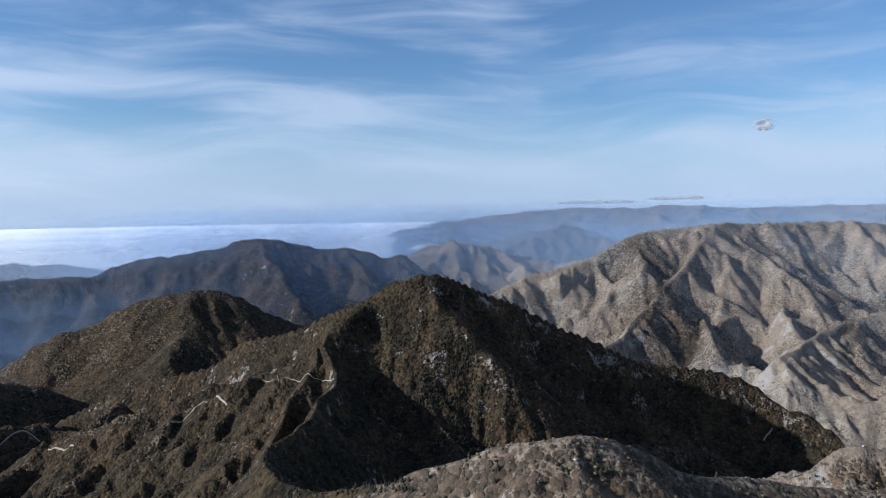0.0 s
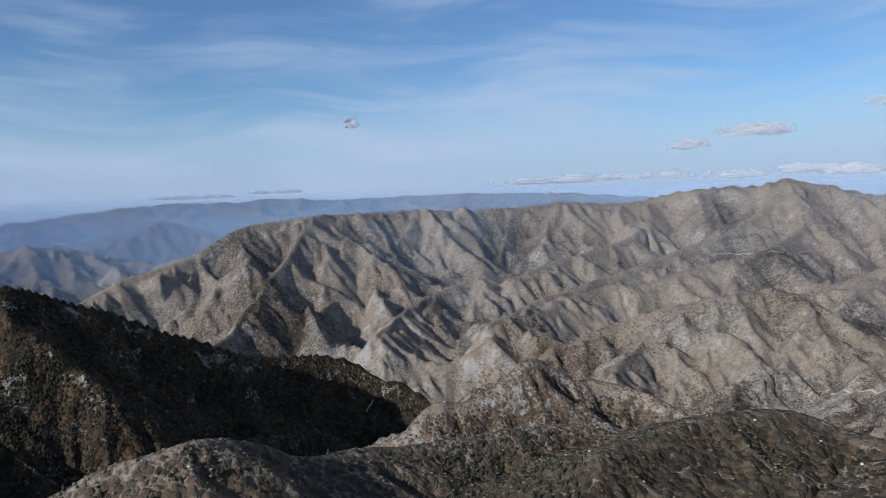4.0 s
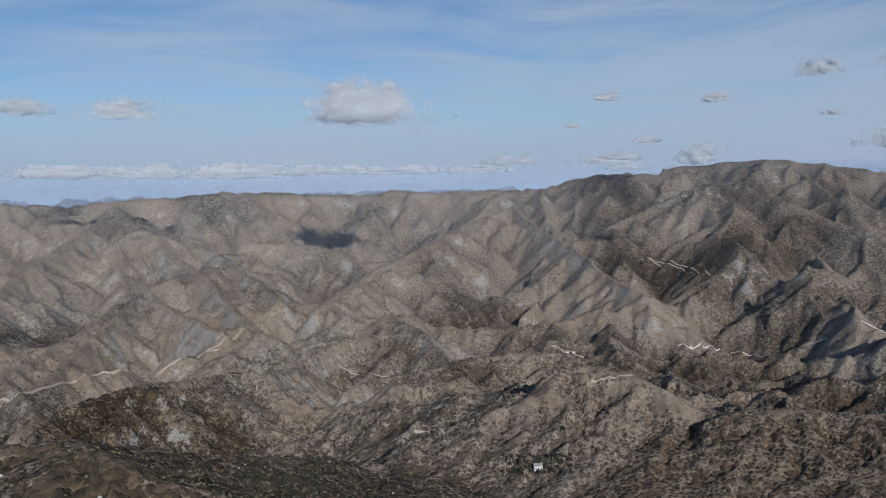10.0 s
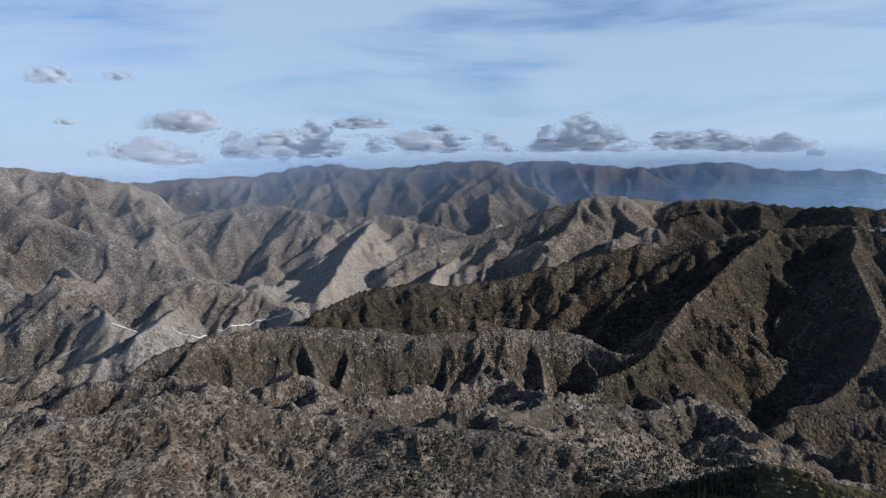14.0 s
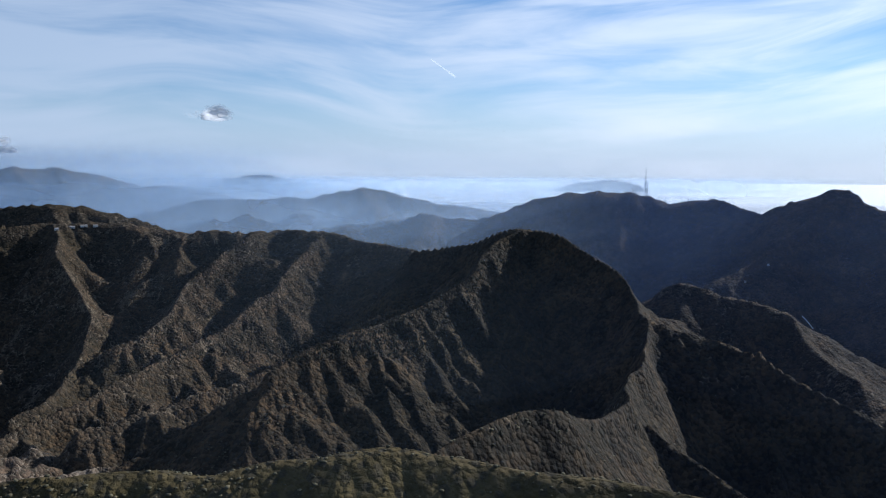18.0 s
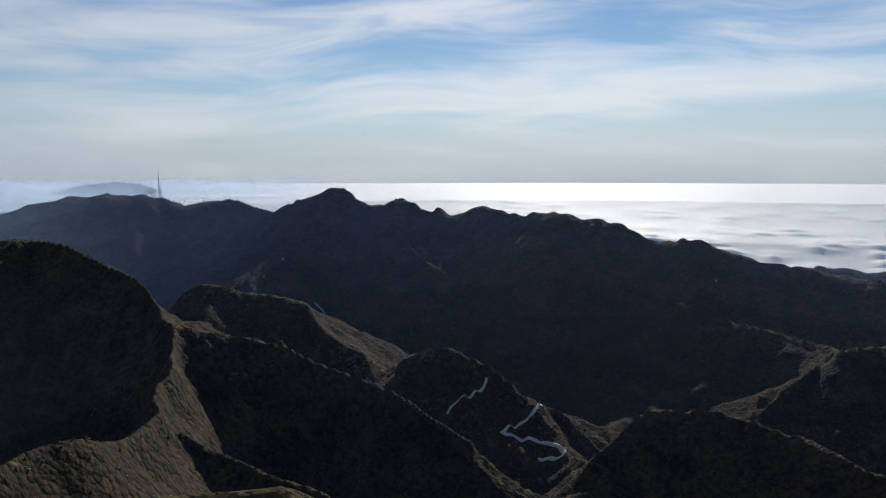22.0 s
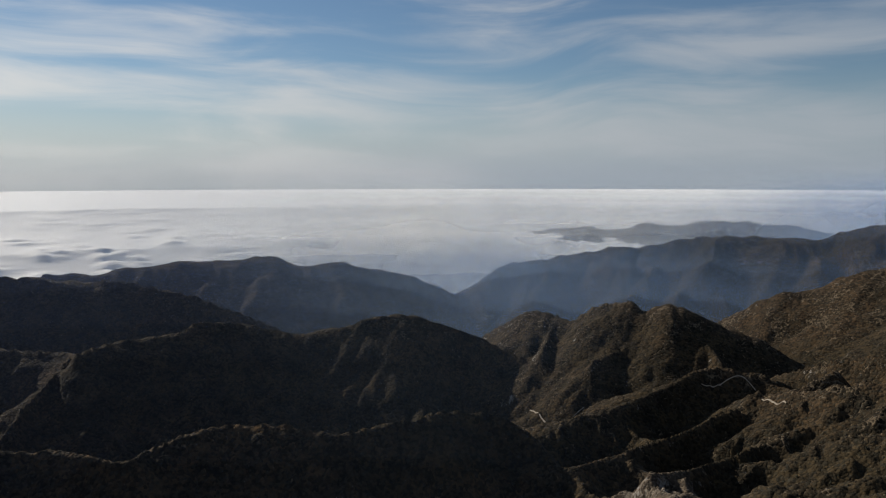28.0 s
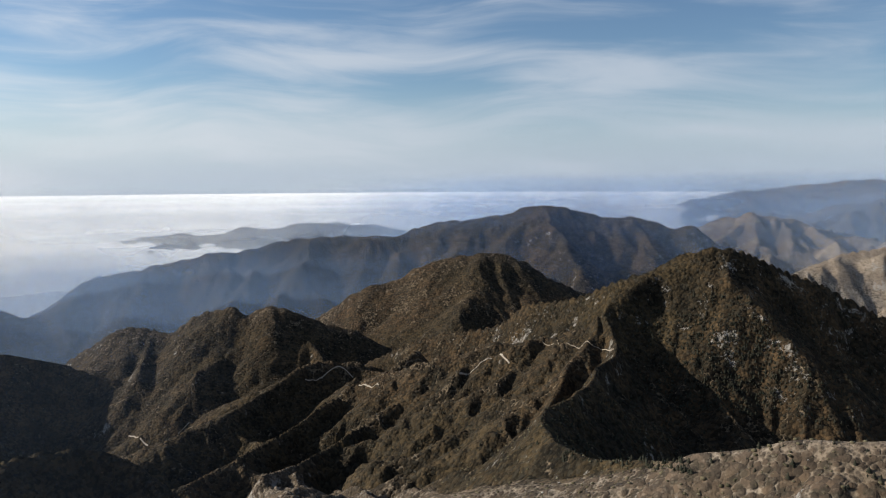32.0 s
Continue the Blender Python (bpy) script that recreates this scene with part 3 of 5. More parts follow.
ridge(here, 0.5, 16, (-75.3, -20.99, 600), (-81, -20.44, 640), (-87.6, -20.98, 640), (-92.2, -21.74, 600), (-103.1, -21.8, 560), spurs=8, both=1.0, deep=True)
here = landform("rounded_mountain", "broad grey-brown rounded mountain with a cloud-shaded flank", "mountain", 0.42, 0.3)
ridge(here, 0.5, 40, (-102.6, -1.28, 2880), (-106.1, -0.32, 2850), (-108.4, -0.1, 2850), (-110.2, -0.24, 2880), (-112.3, 0.09, 2900), (-111.9, 0.13, 2900), (-115.4, 0.27, 2900), (-118.9, 0.51, 2900), (-122.9, 0.17, 2900), (-126.8, -0.58, 2850), (-129, -1.54, 2800), spurs=7, lean=0, deep=True)
here = landform("brown_mountain", "brown triangular hill with smooth ribs and cloud shade", "mountain", 0.4, 0.2)
ridge(here, 0.5, 30, (-106.8, -4.97, 2100), (-108.7, -3.85, 2200), (-111.8, -2.31, 2300), (-115, -1.08, 2350), (-117.4, -1.59, 2330), (-120.7, -2.61, 2250), (-124.1, -4.02, 2150), (-128.1, -5.82, 2050), (-130.8, -7.24, 1950), spurs=7, lean=0, deep=True)
here = landform("blue_range", "blue-grey wooded mountain range under cumulus clouds", "mountain range", 0.66, 0.2)
ridge(here, 0.5, 40, (-126.8, -0.49, 3300), (-131.8, -0.22, 3300), (-135.9, -0.03, 3280), (-138.6, 0.4, 3250), (-141.7, 0.77, 3200), (-144.8, 0.47, 3150), (-148.3, 0.66, 3150), (-150.9, 0.84, 3100), (-153.8, 1.06, 3100), (-155.8, 0.61, 3120), (-157.4, -1.05, 3100), spurs=8, lean=0, deep=True)
here = landform("distant_range", "pale blue high range fading into haze", "mountain range", 0.7, 0.2)
ridge(here, 0.5, 40, (-154.4, 0.23, 3500), (-156.7, 0.76, 3500), (-159.4, 1.01, 3500), (-161.6, 0.77, 3450), (-163.9, 0.45, 3450), (-166.6, 0.25, 3500), (-164.5, 0.35, 3750), (-168.4, 0.54, 3800), (-172.2, 0.82, 3800), (-175.4, 0.32, 3800), (-177.9, 0.11, 3800), (-181, 0.21, 3800), (-183.2, -0.18, 3800), (-186.4, -1.03, 3800), (-190, -1.34, 3800), (-192.8, -1.96, 3750), spurs=8)
here = landform("rocky_hills", "dark rocky hills with pale boulder patches", "hills", 0.52, 0.35)
ridge(here, 0.5, 26, (-129, -4.03, 2500), (-132.6, -2.72, 2600), (-136.3, -2.3, 2600), (-139.5, -2.77, 2550), (-142.6, -3.46, 2500), (-146.2, -3.24, 2450), (-149.7, -4.11, 2350), (-153.1, -4.94, 2250), spurs=10, both=1.0, deep=True)
ridge(here, 0.5, 26, (-146.2, -7.27, 1900), (-149.3, -5.88, 2000), (-152.7, -4.95, 2050), (-156.4, -4.02, 2050), (-159.8, -2.71, 2050), (-163.1, -1.86, 2100), (-165.2, -1.92, 2100), (-163.9, -1.89, 2150), (-168.4, -2.21, 2150), (-171.9, -1.98, 2150), (-174.4, -2.49, 2100), spurs=12, both=1.0, deep=True)
ridge(here, 0.5, 22, (-121.8, -6.98, 1750), (-125.3, -7.91, 1720), (-129.8, -7.85, 1700), (-133.5, -8.42, 1650), (-136.2, -9.36, 1600), (-139.5, -10.86, 1500), spurs=10, both=1.0, deep=True)
here = landform("spurred_ridge", "brown ridge with a row of sharp triangular spurs", "ridge", 0.64, -0.1)
ridge(here, 0.62, 16, (-125.9, -14.56, 950), (-128, -13.53, 970), (-133.2, -12.2, 1000), (-138.4, -12.01, 1030), (-143.4, -12.45, 1040), (-148.3, -12.89, 1040), (-152.4, -12.77, 1040), (-157, -12.41, 1050), (-162.1, -12.96, 1050), (-165.4, -15.05, 1000))
ridge(here, 0.75, 6, (-138.8, -12.12, 1030), (-139.9, -14.26, 972), (-140.9, -16.89, 909))
ridge(here, 0.75, 6, (-142.6, -12.74, 1035), (-142.9, -14.93, 977), (-142.4, -17.86, 906))
ridge(here, 0.75, 6, (-145.6, -13.68, 1035), (-146.8, -16.49, 962), (-148.6, -19.39, 895))
ridge(here, 0.75, 6, (-151.0, -13.26, 1040), (-150.9, -15.83, 972), (-150.0, -18.40, 911))
ridge(here, 0.75, 6, (-153.8, -12.90, 1040), (-154.2, -15.05, 982), (-152.8, -17.65, 919))
ridge(here, 0.75, 6, (-157.9, -12.96, 1045), (-158.9, -15.11, 987), (-159.3, -18.64, 903))
ridge(here, 0.75, 6, (-161.6, -13.41, 1050), (-163.0, -15.98, 982), (-163.0, -17.30, 949))
ridge(here, 0.75, 6, (-136.7, -12.38, 1010), (-134.7, -14.16, 963), (-133.0, -16.79, 899))
ridge(here, 0.75, 6, (-131.3, -12.64, 980), (-129.7, -14.75, 926), (-128.2, -16.46, 886))
here = landform("long_dark_ridge", "long dark ridge with steep spurs and buildings on its crest", "ridge", 0.78, -0.2)
ridge(here, 0.6, 26, (-140.5, -10.88, 1300), (-145.7, -9.05, 1400), (-150.2, -8.89, 1450), (-154.7, -8.67, 1480), (-159.3, -7.53, 1500), (-163, -6.52, 1520), (-166.2, -5.69, 1540), (-168.1, -5.51, 1550), (-172.3, -4.72, 1570), (-176.5, -4.27, 1580), (-181, -3.82, 1580), (-184.6, -3.97, 1560), (-188.2, -4.66, 1520), (-192.3, -4.87, 1480), (-196.9, -4.82, 1440), (-200, -5.04, 1400), (-203.5, -5.89, 1350), (-207.4, -6.67, 1280), spurs=9, lean=-10, deep=True)
ridge(here, 0.7, 18, (179, -3.91, 1575), (179.1, -6.26, 1400), (177.7, -8.99, 1280), (177.3, -11.7, 1150), (179.2, -15.21, 1000), (182.4, -17.25, 900), spurs=8, both=0.8, deep=True)
ridge(here, 0.7, 18, (-175.7, -4.3, 1570), (-173.9, -6.12, 1400), (-171.3, -8.65, 1250), (-169.1, -11.54, 1100), (-167, -14.31, 980), (-163.8, -16.01, 900), spurs=8, both=0.8, deep=True)
ridge(here, 0.7, 18, (160, -5.04, 1400), (162.6, -8.02, 1250), (167.1, -11.72, 1080), (171.8, -14.01, 950), (177.4, -16.15, 850), (183.8, -18.45, 780))
ridge(here, 0.7, 18, (152.9, -11.16, 900), (157.2, -12.5, 880), (161.6, -14.48, 850), (166.2, -16.4, 800), (171.8, -17.56, 760), (178.3, -18.74, 720))
ridge(here, 0.65, 14, (165.3, -5.01, 1420), (167.8, -6.74, 1330), (170.1, -8.53, 1250), (172.4, -11.63, 1120), (176.5, -13.25, 1050))
ridge(here, 0.75, 6, (-166.7, -8.75, 1400), (-168.5, -11.40, 1305), (-169.0, -14.05, 1220))
ridge(here, 0.75, 6, (-168.6, -15.38, 1250), (-168.1, -17.58, 1186), (-168.6, -19.27, 1140))
ridge(here, 0.75, 6, (-177.1, -9.39, 1480), (-178.5, -12.65, 1359), (-179.0, -15.98, 1252))
ridge(here, 0.75, 6, (179.3, -6.15, 1560), (177.2, -9.82, 1409), (175.5, -13.78, 1272))
ridge(here, 0.75, 6, (-172.9, -11.24, 1400), (-171.2, -13.95, 1307), (-166.7, -15.89, 1247), (-163.0, -17.38, 1203))
ridge(here, 0.75, 6, (-163.5, -12.41, 1400), (-161.6, -13.77, 1353), (-159.3, -15.12, 1309))
here = landform("wooded_ridge", "dark wooded ridge crest against the haze", "ridge", 0.85, -0.2)
ridge(here, 0.5, 30, (-169.5, -2.22, 2100), (-173.6, -2.17, 2100), (-177.5, -2.63, 2050), (-180.3, -2.47, 2000), (-183.2, -2.75, 1980), (-186.4, -3.75, 1950), (-189.6, -4.84, 1900), spurs=4)
here = landform("pointed_mountain", "dark pointed brush-covered mountain with a lit spur", "mountain", 1, -0.2)
ridge(here, 0.92, 14, (152.6, -6.67, 1150), (148.2, -6.22, 1080), (146.5, -5.47, 1050), (144.8, -4.94, 1020), (143.8, -5.02, 1020), (141.1, -5.41, 980), (139.1, -6.56, 940), (136.5, -8.15, 880), (134.7, -10.42, 820), (133.8, -11.77, 780), (127.3, -13.39, 760), (123.2, -15.15, 740), (118.4, -17.32, 720), (114.2, -19.57, 690), (110.2, -21.42, 650))
ridge(here, 1.5, 6, (133.8, -11.77, 780), (134.1, -13.57, 720), (135.1, -17.58, 560), (137, -19.55, 470), (139.3, -19.84, 420), (141.7, -19.37, 390), (144.9, -19.69, 370), (147.7, -20.82, 340), (151.4, -22.75, 310))
ridge(here, 0.7, 16, (143.8, -5.02, 1020), (146.1, -6.26, 960), (148.4, -8.9, 880), (151.5, -10.78, 820), (155.4, -12.52, 760), (159.6, -13.87, 700), (164.7, -16.12, 640))
ridge(here, 1.0, 8, (133.5, -12.86, 775), (129.9, -15.57, 748), (127.7, -17.84, 726), (124.4, -20.94, 696), (120.6, -25.15, 650))
ridge(here, 1.0, 8, (125.8, -13.56, 755), (122.5, -16.62, 735), (120.6, -18.82, 718), (116.9, -21.76, 694), (113.1, -24.52, 668))
ridge(here, 1.0, 8, (135.3, -18.29, 560), (131.9, -20.65, 550), (128.2, -22.52, 538), (122.5, -25.35, 515))
ridge(here, 1.0, 8, (129.9, -12.56, 770), (126.2, -16.13, 738), (123.9, -19.23, 712), (119.2, -23.90, 660))
here = landform("grassy_knoll", "grassy olive-brown knoll with low brush and stones", "hill", 1.3, -0.3)
ridge(here, 0.7, 20, (-172.3, -24.48, 290), (-175.4, -22.98, 290), (-179.6, -22.01, 290), (-175.3, -21.73, 300), (-178.9, -22.2, 290), (-182.6, -22.09, 290), (-187.3, -22.63, 285), (-191.1, -23.46, 280), (-196.7, -22.94, 280), (-202.3, -22.49, 280), (-206.3, -22.43, 285), (-200.8, -22.53, 280), (-206, -22.29, 285), (-210.4, -23.1, 280), (-218.8, -24.16, 270), (-225.9, -24.59, 265), (-233, -25.08, 255))
here = landform("tan_hill", "tan stony hill with shaded burnt groves in its hollows", "hill", 0.61, -0.15)
ridge(here, 0.28, 24, (-115, -18.88, 560), (-117.9, -17.97, 570), (-121, -17.5, 580), (-126, -17.24, 590), (-128.7, -17.03, 600), (-133.4, -17.6, 600), (-138.5, -18.59, 590), (-143.2, -19.49, 580), (-146.9, -20.17, 560), (-147.6, -20.39, 540), (-153.6, -20.48, 540), (-157.4, -20.61, 530), (-161.7, -21.29, 510), spurs=5, both=0.8)
here = landform("tan_hill", "low tan hill with stony brush", "hill", 0.42, 0.0)
ridge(here, 0.42, 22, (-102.7, -16.02, 620), (-106.2, -15.26, 640), (-109.9, -15.99, 620), (-113, -17.81, 590), spurs=6, both=1.0, deep=True)
here = landform("hazy_range", "blue-grey range standing out of the haze", "mountain range", 0.9, -0.3)
ridge(here, 0.5, 36, (175, -3.57, 3100), (171.8, -2.88, 3100), (168.8, -2.19, 3120), (165.4, -2.26, 3150), (160.9, -2.14, 3150), (157.5, -1.53, 3200), (155.3, -1.72, 3200), (152.4, -2.46, 3200), (148.3, -2.98, 3200), (146, -3.37, 3200), spurs=6)
here = landform("hazy_ridge", "low blue ridge sunk in the haze", "ridge", 0.9, 0.1)
ridge(here, 0.45, 30, (161.6, -4.93, 2600), (157.4, -4.31, 2600), (154, -4.15, 2580), (151.9, -3.49, 2550), (150.3, -3.88, 2550), (147.1, -3.95, 2520), (144.5, -3.53, 2480))
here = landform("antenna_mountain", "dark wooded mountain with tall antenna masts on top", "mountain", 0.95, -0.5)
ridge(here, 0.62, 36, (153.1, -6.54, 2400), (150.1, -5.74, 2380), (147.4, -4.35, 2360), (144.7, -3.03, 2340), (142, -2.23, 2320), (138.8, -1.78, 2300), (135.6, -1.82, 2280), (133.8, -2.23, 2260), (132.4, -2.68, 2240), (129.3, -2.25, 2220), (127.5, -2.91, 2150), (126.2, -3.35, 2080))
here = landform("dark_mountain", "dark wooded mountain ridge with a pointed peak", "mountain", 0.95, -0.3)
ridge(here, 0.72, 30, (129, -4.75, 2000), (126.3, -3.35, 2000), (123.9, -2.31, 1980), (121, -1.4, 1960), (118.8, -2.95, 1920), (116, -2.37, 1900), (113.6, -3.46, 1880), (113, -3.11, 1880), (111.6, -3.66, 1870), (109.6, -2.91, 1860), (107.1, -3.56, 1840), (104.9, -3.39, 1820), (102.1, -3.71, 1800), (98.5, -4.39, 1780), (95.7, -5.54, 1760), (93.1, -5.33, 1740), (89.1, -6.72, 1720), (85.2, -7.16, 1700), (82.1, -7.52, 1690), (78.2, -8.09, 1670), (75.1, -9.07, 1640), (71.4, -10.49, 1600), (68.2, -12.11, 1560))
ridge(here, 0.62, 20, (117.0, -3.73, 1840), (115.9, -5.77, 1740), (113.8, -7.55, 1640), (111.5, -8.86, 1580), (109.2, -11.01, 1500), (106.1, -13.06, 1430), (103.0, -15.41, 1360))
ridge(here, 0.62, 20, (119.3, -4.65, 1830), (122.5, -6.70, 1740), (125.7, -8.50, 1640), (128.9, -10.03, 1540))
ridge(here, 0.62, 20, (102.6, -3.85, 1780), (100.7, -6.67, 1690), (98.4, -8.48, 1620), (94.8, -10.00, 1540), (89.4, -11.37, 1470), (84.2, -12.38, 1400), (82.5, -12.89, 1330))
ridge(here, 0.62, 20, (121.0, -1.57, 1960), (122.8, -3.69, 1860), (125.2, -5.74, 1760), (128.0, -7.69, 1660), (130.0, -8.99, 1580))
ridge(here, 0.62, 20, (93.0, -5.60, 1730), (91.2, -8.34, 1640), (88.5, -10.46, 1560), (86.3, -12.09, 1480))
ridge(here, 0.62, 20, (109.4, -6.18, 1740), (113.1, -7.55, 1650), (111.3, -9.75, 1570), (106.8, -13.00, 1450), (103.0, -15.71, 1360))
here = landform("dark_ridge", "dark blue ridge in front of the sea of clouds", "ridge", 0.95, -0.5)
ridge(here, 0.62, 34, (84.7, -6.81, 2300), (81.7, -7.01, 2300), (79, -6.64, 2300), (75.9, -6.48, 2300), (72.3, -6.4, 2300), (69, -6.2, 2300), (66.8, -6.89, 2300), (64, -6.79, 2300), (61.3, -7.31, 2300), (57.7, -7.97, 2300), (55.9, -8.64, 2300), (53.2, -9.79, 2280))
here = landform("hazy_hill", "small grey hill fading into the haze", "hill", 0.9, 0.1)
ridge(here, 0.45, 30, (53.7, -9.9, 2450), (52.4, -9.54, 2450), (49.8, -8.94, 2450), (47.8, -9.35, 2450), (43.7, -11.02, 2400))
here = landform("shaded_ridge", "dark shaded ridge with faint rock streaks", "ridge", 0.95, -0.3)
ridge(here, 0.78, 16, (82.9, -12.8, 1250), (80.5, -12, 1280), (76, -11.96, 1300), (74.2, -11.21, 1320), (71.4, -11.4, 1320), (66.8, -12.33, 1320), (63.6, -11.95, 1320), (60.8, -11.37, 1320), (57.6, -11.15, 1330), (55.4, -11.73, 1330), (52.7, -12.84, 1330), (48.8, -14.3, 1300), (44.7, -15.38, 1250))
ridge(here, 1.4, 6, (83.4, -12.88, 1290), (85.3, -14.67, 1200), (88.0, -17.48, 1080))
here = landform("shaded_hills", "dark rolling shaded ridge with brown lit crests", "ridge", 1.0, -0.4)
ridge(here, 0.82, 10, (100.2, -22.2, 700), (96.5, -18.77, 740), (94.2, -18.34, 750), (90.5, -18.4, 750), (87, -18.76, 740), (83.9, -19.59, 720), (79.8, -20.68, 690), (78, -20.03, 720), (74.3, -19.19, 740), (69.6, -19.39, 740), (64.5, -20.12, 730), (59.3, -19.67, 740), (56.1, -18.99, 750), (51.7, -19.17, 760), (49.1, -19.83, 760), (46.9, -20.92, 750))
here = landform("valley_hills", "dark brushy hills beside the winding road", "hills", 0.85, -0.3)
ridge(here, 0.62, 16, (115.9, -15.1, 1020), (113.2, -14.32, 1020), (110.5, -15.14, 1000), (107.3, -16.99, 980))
ridge(here, 0.62, 20, (132.8, -9.27, 1320), (131, -8.74, 1320), (127.4, -9.6, 1300), (123.8, -10.59, 1260), (122.4, -12.71, 1180), (119.4, -14.66, 1080))
here = landform("ribbed_slope", "brown sunlit slope with stony ribs and ravines", "slope", 0.82, 0.0)
ridge(here, 0.42, 16, (10.9, -10.77, 800), (13.5, -16.14, 680), (15.7, -19.68, 600), (19.0, -24.85, 500))
ridge(here, 0.42, 16, (15.3, -13.13, 880), (18.1, -14.96, 840), (19.4, -17.18, 780), (22.7, -19.80, 700), (26.5, -23.54, 610))
ridge(here, 0.42, 16, (21.8, -14.56, 930), (24.6, -16.32, 880), (27.9, -18.00, 830), (32.1, -20.40, 760), (34.8, -21.47, 720), (38.5, -23.59, 660))
ridge(here, 0.42, 16, (25.5, -13.64, 1000), (30.2, -16.62, 930), (32.9, -17.15, 900), (34.8, -18.54, 860), (39.3, -20.68, 790), (45.3, -22.73, 720))
ridge(here, 0.42, 16, (30.1, -14.42, 1080), (34.7, -14.45, 1060), (37.4, -16.22, 1000), (40.0, -17.28, 950), (43.5, -18.59, 900), (46.8, -19.77, 860))
here = landform("distant_island", "faint blue island above the sea of clouds", "island", 0.9, -0.3)
ridge(here, 0.55, 40, (140.4, -1.24, 4500), (138.8, -1.01, 4500), (137.2, -0.83, 4500), (135.2, -1.23, 4500))
here = landform("distant_island", "faint blue island above the sea of clouds", "island", 0.9, -0.3)
ridge(here, 0.55, 40, (167.8, -0.92, 4500), (166.4, -0.62, 4500), (165.4, -0.5, 4500), (163.9, -0.59, 4500), (162.7, -0.92, 4500))

# ---- erosion ----
def broken():
    """Lower hills between the crests, strongest in the dry eroded country."""
    global Z
    dry = (1 - SOUTH) * smooth(RR, 500, 1000)
    still = smooth(CREST, 5, 140)
    wx = X + 60 * grad_noise(X / 200, Y / 200, 5)
    wy = Y + 60 * grad_noise(X / 200, Y / 200, 6)
    for lam, amp, seed in ((300, 34, 1), (140, 18, 2)):
        n = 1 - 2 * np.abs(grad_noise(wx / lam, wy / lam, seed)) * 1.4
        Z += (n - 0.3) * amp * still * (0.12 + 0.88 * dry)
    for lam, amp, seed in ((110, 16, 22), (60, 8, 23), (25, 1.6, 24), (11, 0.6, 25)):
        Z += grad_noise(X / lam, Y / lam, seed) * amp * np.clip(RR / (lam * 12), 0.15, 1) * (0.35 + 0.65 * still)


def drain(step, side, depth, seed):
    """Lay a branching net of gullies down the fall of the ground and cut straight-sided valleys to it.

    step: spacing of the net as a share of the range; side: how steep the valley sides are; depth: as a share of the range."""
    global Z
    rng = np.random.RandomState(seed)
    u0, u1 = math.log(330.0), math.log(4200.0)
    n, m = int((u1 - u0) / step), int(2 * math.pi / step)
    du, da = (u1 - u0) / n, 2 * math.pi / m
    I, J = np.meshgrid(np.arange(n), np.arange(m), indexing="ij")
    R = np.exp(u0 + (I + 0.5 + 0.75 * (rng.rand(n, m) - 0.5)) * du)
    A = (J + 0.5 * (I % 2) + 0.75 * (rng.rand(n, m) - 0.5)) * da
    x, y = -np.sin(A) * R, np.cos(A) * R
    gi = np.interp(R, rr, np.arange(ROWS)).round().astype(int)
    gj = (np.degrees(A) / AZ_STEP).round().astype(int) % len(az)
    h = blur(Z, 2)[gi, gj] + depth * R * 0.8 * (rng.rand(n, m) - 0.5)
    best, ti, tj = np.zeros((n, m)), I.copy(), J.copy()
    for i in (-1, 0, 1):
        for j in (-1, 0, 1):
            if i or j:
                k, l = np.clip(I + i, 0, n - 1), (J + j) % m
                fall = (h - h[k, l]) / (np.hypot(x - x[k, l], y - y[k, l]) + 1.0)
                ok = fall > best
                best, ti, tj = np.where(ok, fall, best), np.where(ok, k, ti), np.where(ok, l, tj)
    flow = np.ones((n, m))
    order = np.argsort(-h.ravel())
    to = (ti * m + tj).ravel()
    f = flow.ravel()
    for i in order:
        if to[i] != i:
            f[to[i]] += f[i]
    z = (h - depth * R * (0.8 + 0.3 * np.log(f.reshape(n, m)))).ravel()
    for i in order[::-1]:
        if to[i] != i:
            z[i] = max(z[i], z[to[i]] + 0.02 * step * R.ravel()[i])
    steep = side * (0.8 + 0.45 * rng.rand(n * m)) + 0.35 * np.minimum(best.ravel(), 0.9)
    low = np.full(Z.shape, 1e9)
    x, y, A, R = x.ravel(), y.ravel(), A.ravel(), R.ravel()
    half = int(1.7 * step / radians(AZ_STEP)) + 1
    lr, cols = np.log(rr[4:]), len(az)
    per = lr[1] - lr[0]
    deep = int(1.7 * step / per) + 1
    for i in range(n * m):
        k = int(to[i])
        if k == i:
            continue
        ci = int((math.log(R[i]) - lr[0]) / per) + 4
        cj = int(math.degrees(A[i]) / AZ_STEP)
        p0, p1 = max(4, ci - deep), min(ROWS, ci + deep + 1)
        col = np.arange(cj - half, cj + half + 1) % cols
        bx, by = X[p0:p1, col], Y[p0:p1, col]
        ex, ey = x[k] - x[i], y[k] - y[i]
        t = np.clip(((bx - x[i]) * ex + (by - y[i]) * ey) / (ex * ex + ey * ey + 1e-6), 0, 1)
        d = np.hypot(bx - x[i] - t * ex, by - y[i] - t * ey)
        v = z[i] + (z[k] - z[i]) * t + steep[i] * d
        low[p0:p1, col] = np.minimum(low[p0:p1, col], v)
    cap = Z + depth * RR * 0.9
    on = smooth(RR, 400, 680) * smooth(RR, 4200, 3700)
    Z = np.maximum(Z + (np.minimum(low, cap) - Z) * on * (1 - 0.62 * SOUTH * smooth(RR, 900, 1250)) * smooth(CREST, 0, 14), FLOOR)


